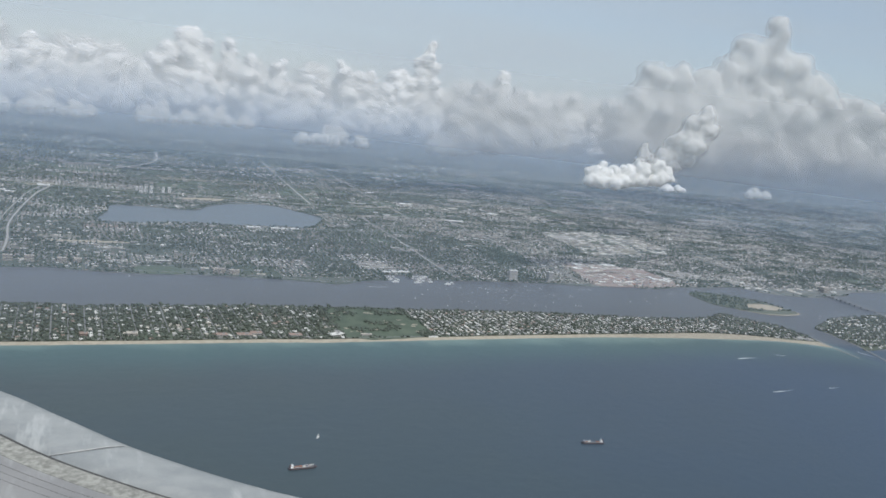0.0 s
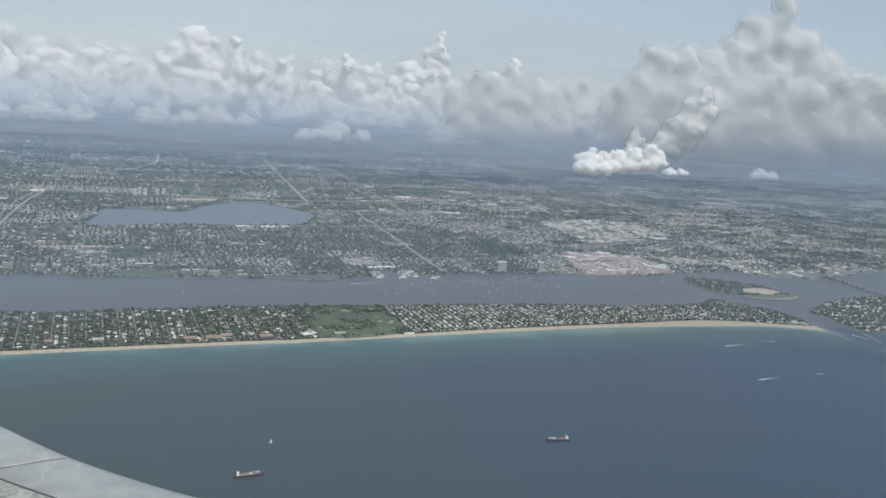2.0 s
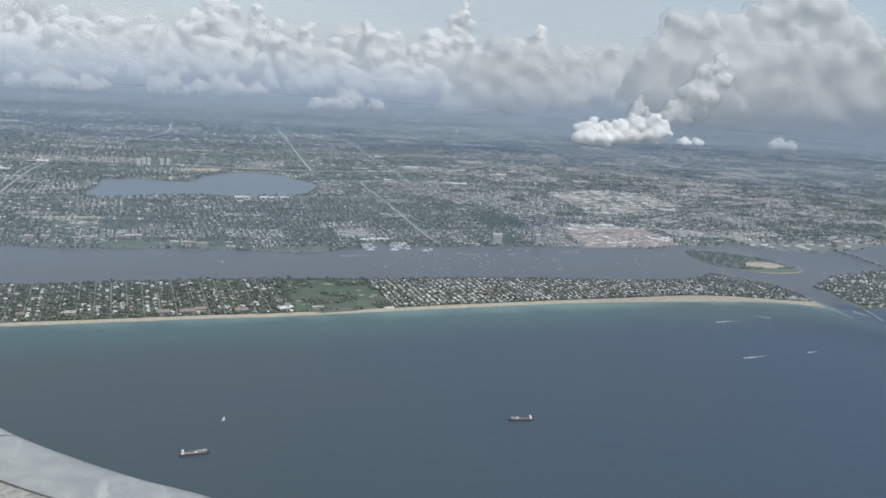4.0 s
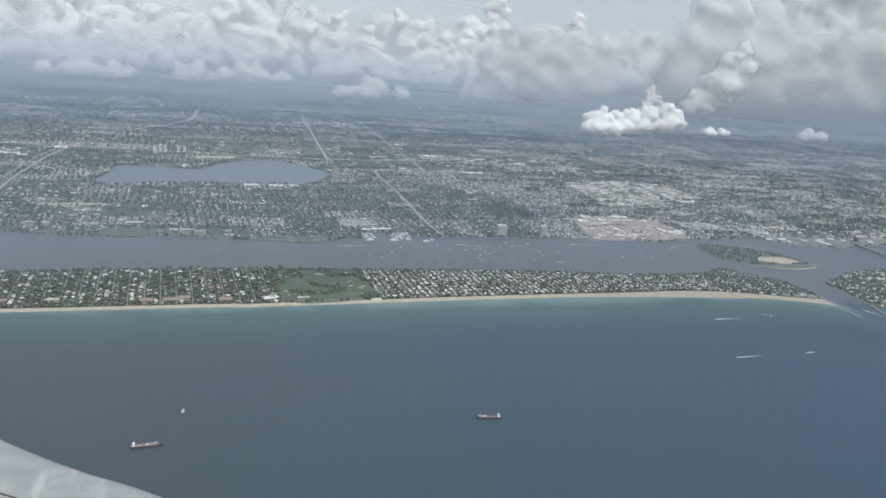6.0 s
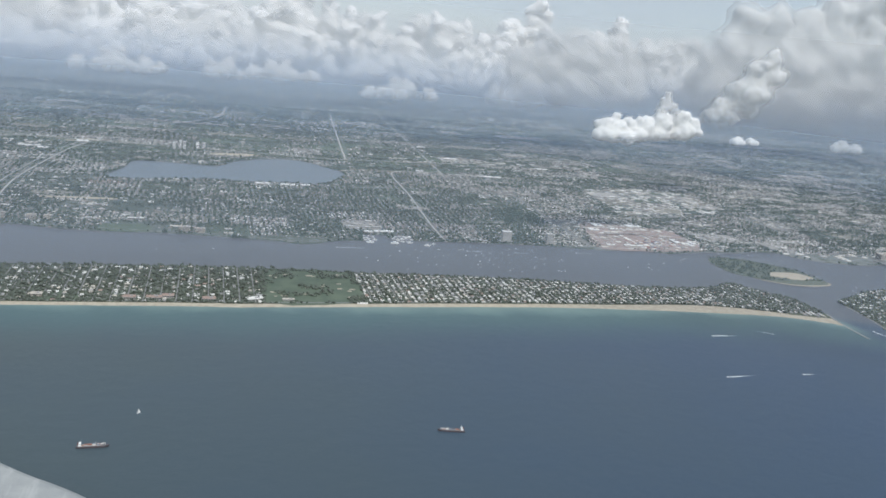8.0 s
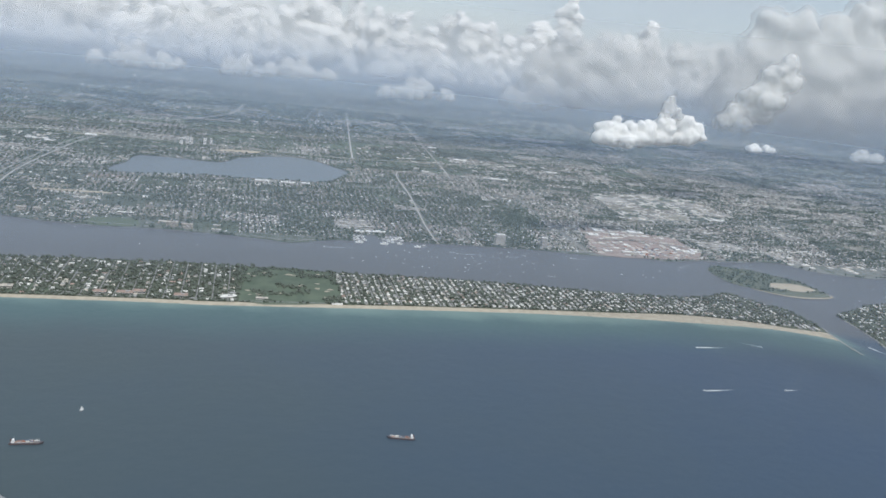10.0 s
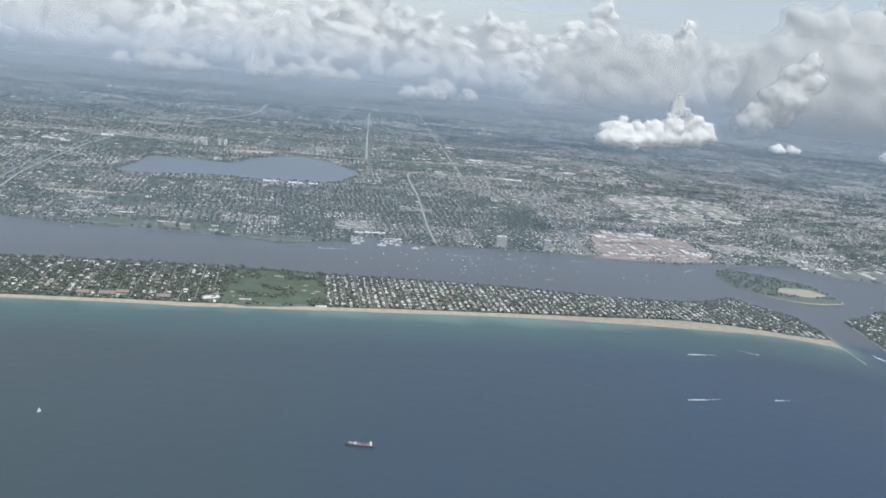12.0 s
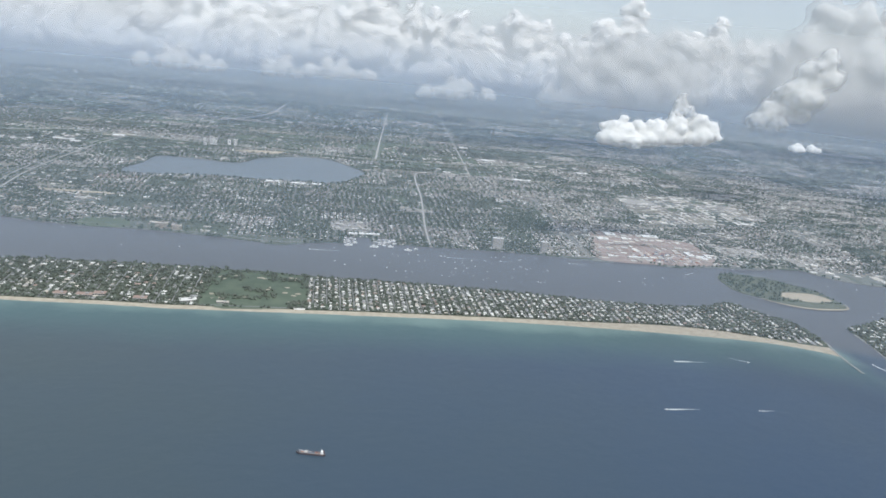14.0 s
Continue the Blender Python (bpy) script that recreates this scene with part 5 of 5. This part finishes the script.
# marina: finger piers with white yachts
rng = random.Random(8)
for i, x in enumerate((129, 133.5, 148.5, 154, 158, 162)):
    y0 = 574 if i in (2,) else 580
    pier = new("pier")
    part("deck", box(bmesh.new(), x, (y0 + 599) / 2, 0.22, 0.7, 599 - y0, 0.12), CONCRETE, pier)
    for y in np.arange(y0 + 1, 598, 3):
        part("pile", box(bmesh.new(), x + 0.3, y, -0.2, 0.12, 0.12, 0.7), STEEL, pier)
    tagged(pier, "pale concrete finger pier in the marina", "pier", "marina piers")
    for k in range(7):
        y = rng.uniform(y0, 597)
        c = copy_thing(first, pose(x + rng.choice((-1.5, 1.5)), y, 0, 0, 0, rng.choice((0, 180)) + rng.uniform(-5, 5)))
        s = rng.uniform(1.6, 3.2)
        c.scale = (s, s, s)
        tagged(c, "large white yacht moored at a marina pier", "yacht", "marina yachts")
for x, y, s in ((130, 575, 5.5), (148, 574, 6), (160, 577, 4), (172, 571, 5), (178, 576, 3)):
    c = copy_thing(first, pose(x, y, 0, 0, 0, rng.uniform(-8, 8)))
    c.scale = (s, s, s)
    tagged(c, "large white yacht moored at a marina pier", "yacht", "marina yachts")


# ---------------------------------------------------------------- small islands: trees and houses
x, y = scatter(900, 390, 466, 486, 566, 120)
ok = inside(x, y, CAY) & ~inside(x, y, [(424, 508), (430, 523), (455, 522), (461, 506), (443, 500)]) & ((y > 500) | (x < 405))
ok &= ~((y < 497 + (x - 420) * -0.05) & (x > 410))
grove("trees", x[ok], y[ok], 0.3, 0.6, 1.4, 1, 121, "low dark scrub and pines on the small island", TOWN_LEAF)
x, y = scatter(5200, 425, 700, 395, 492, 122)
ok = inside(x, y, NORTH) & (y > 403)
grove("trees", x[ok], y[ok], 0.3, 0.9, 2.0, 1, 123, "dark green gardens north of the inlet")
x, y = scatter(1500, 428, 700, 398, 488, 124)
x, y = np.round(x / 4.2) * 4.2 + np.random.default_rng(1).uniform(-.8, .8, len(x)), np.round(y / 2.4) * 2.4
ok = inside(x - 2, y - 1, NORTH) & inside(x + 2, y + 1, NORTH)
x, y = x[ok], y[ok]
r = np.random.default_rng(2)
n = len(x)
ob = batch("houses", HOUSE_V, HOUSE_F, HOUSE_S, np.stack([x, y, np.full(n, 0.3)], -1), np.stack([r.uniform(1.3, 2.4, n), r.uniform(1.1, 1.8, n), r.uniform(0.7, 1.1, n)], -1), r.choice([0, 1.571], n), ROOFS, r.choice(4, n, p=[0.45, 0.3, 0.2, 0.05]))
tagged(ob, "white-roofed houses north of the inlet", "houses", kind="stuff")


# ---------------------------------------------------------------- the aircraft's wing
SKIN = surface("wing_skin", (0.22, 0.218, 0.218), (0.29, 0.285, 0.28), 0.05, 0.5, 0.0, fine=20)
SLAT = surface("wing_slat", (0.24, 0.255, 0.26), (0.36, 0.37, 0.365), 0.10, 0.42, 0.0, fine=16)
SEALANT = surface("sealant", (0.15, 0.15, 0.135), (0.42, 0.415, 0.38), 0.5, 0.8, fine=5.0)
SEAM = surface("seam", (0.05, 0.05, 0.05), (0.09, 0.09, 0.09), 0.5, 0.95)
# nose and chord fitted to the camera's view: oversized, low over the sea
NOSE = smooth_line([(-175, 410), (-122, 354), (-100, 325), (-78, 295), (-58, 273), (-38, 254), (-18, 238), (6, 214)], 30)
for m, amount in ((SLAT, 0.5), (SKIN, 0.25)):      # pale streaks: reflections on the metal put into the base colour
    n, l = m.node_tree.nodes, m.node_tree.links
    b = next(k for k in n if k.type == "BSDF_PRINCIPLED")
    turned = n.new("ShaderNodeMapping")
    turned.inputs["Rotation"].default_value = (0, 0, radians(-20))
    turned.inputs["Scale"].default_value = (1.0, 0.16, 1.0)
    l.new(n.new("ShaderNodeNewGeometry").outputs["Position"], turned.inputs["Vector"])
    shine = span(n, l, noisy(n, l, turned.outputs[0], 0.22, 4.0), 0.52, 0.72, 0.0, amount)
    l.new(mixed(n, l, shine, b.inputs["Base Color"].links[0].from_socket, (0.55, 0.56, 0.55)), b.inputs["Base Color"])
PROFILE = ((0.4, 2.6), (-0.3, 3.6), (0.5, 4.6), (2.5, 5.5), (6, 6.1), (12, 6.5), (19, 6.7))


def wing_band(profile, a, b, under=None):
    """A lengthwise band of the wing between two places along the nose; profile: distance back from the nose, and height."""
    bm, prev = bmesh.new(), None
    pts = NOSE[a:b]
    low = [(profile[-1][0], under), (profile[0][0] + (1.0 if profile[0][0] < 1 else 0), under)] if under is not None else []
    for i, p in enumerate(pts):
        ring = [bm.verts.new((p[0] - 1.41 * d, p[1] - 0.42 * d, z)) for d, z in (*profile, *low)]
        if prev:
            for u in range(len(ring) - (0 if low else 1)):
                w = (u + 1) % len(ring)
                bm.faces.new((prev[u], ring[u], ring[w], prev[w]))
        elif low:
            bm.faces.new(ring)
        prev = ring
    if low:
        bm.faces.new(prev[::-1])
    return bm


wing = new("aircraft_wing")
last = len(NOSE)
gap = 92
part("slat", wing_band(PROFILE, 0, gap + 1, 2.2), SLAT, wing, "pale grey leading-edge slat", True)
part("slat", wing_band(PROFILE, gap + 1, last, 2.2), SLAT, wing, "pale grey leading-edge slat", True)
part("slat_gap", wing_band(((0.6, 4.5), (2.5, 5.35), (6, 5.95), (19, 6.5)), gap, gap + 2, 2.4), SEAM, wing, "dark gap between two slats")
part("slat_seam", wing_band(((19.05, 6.55), (19.9, 6.55)), 0, last, 2.2), SEAM, wing, "dark seam behind the slats")
part("sealant_strip", wing_band(((19.95, 6.72), (26, 6.80)), 0, last, 2.2), SEALANT, wing, "mottled dirty sealant strip")
part("skin_panel", wing_band(((26.05, 6.76), (60, 6.9), (95, 6.6)), 0, last, 2.2), SKIN, wing, "smooth grey wing skin")
bm = bmesh.new()
for d in (29, 31.5, 34):
    for i in range(0, last - 1, 2):
        for k in (0.0, 0.8):
            p = np.array(NOSE[i]) * (1 - k) + np.array(NOSE[i + 1]) * k
            bmesh.ops.create_cone(bm, segments=6, radius1=0.22, radius2=0.2, depth=0.08, cap_ends=True, matrix=Matrix.Translation((p[0] - 1.41 * d, p[1] - 0.42 * d, 6.80)))
tagged(part("rivets", bm, SEAM, wing), kind="stuff")
tagged(wing, "pale grey metal aircraft wing with slats and dirty seams, placed for the camera", "wing")
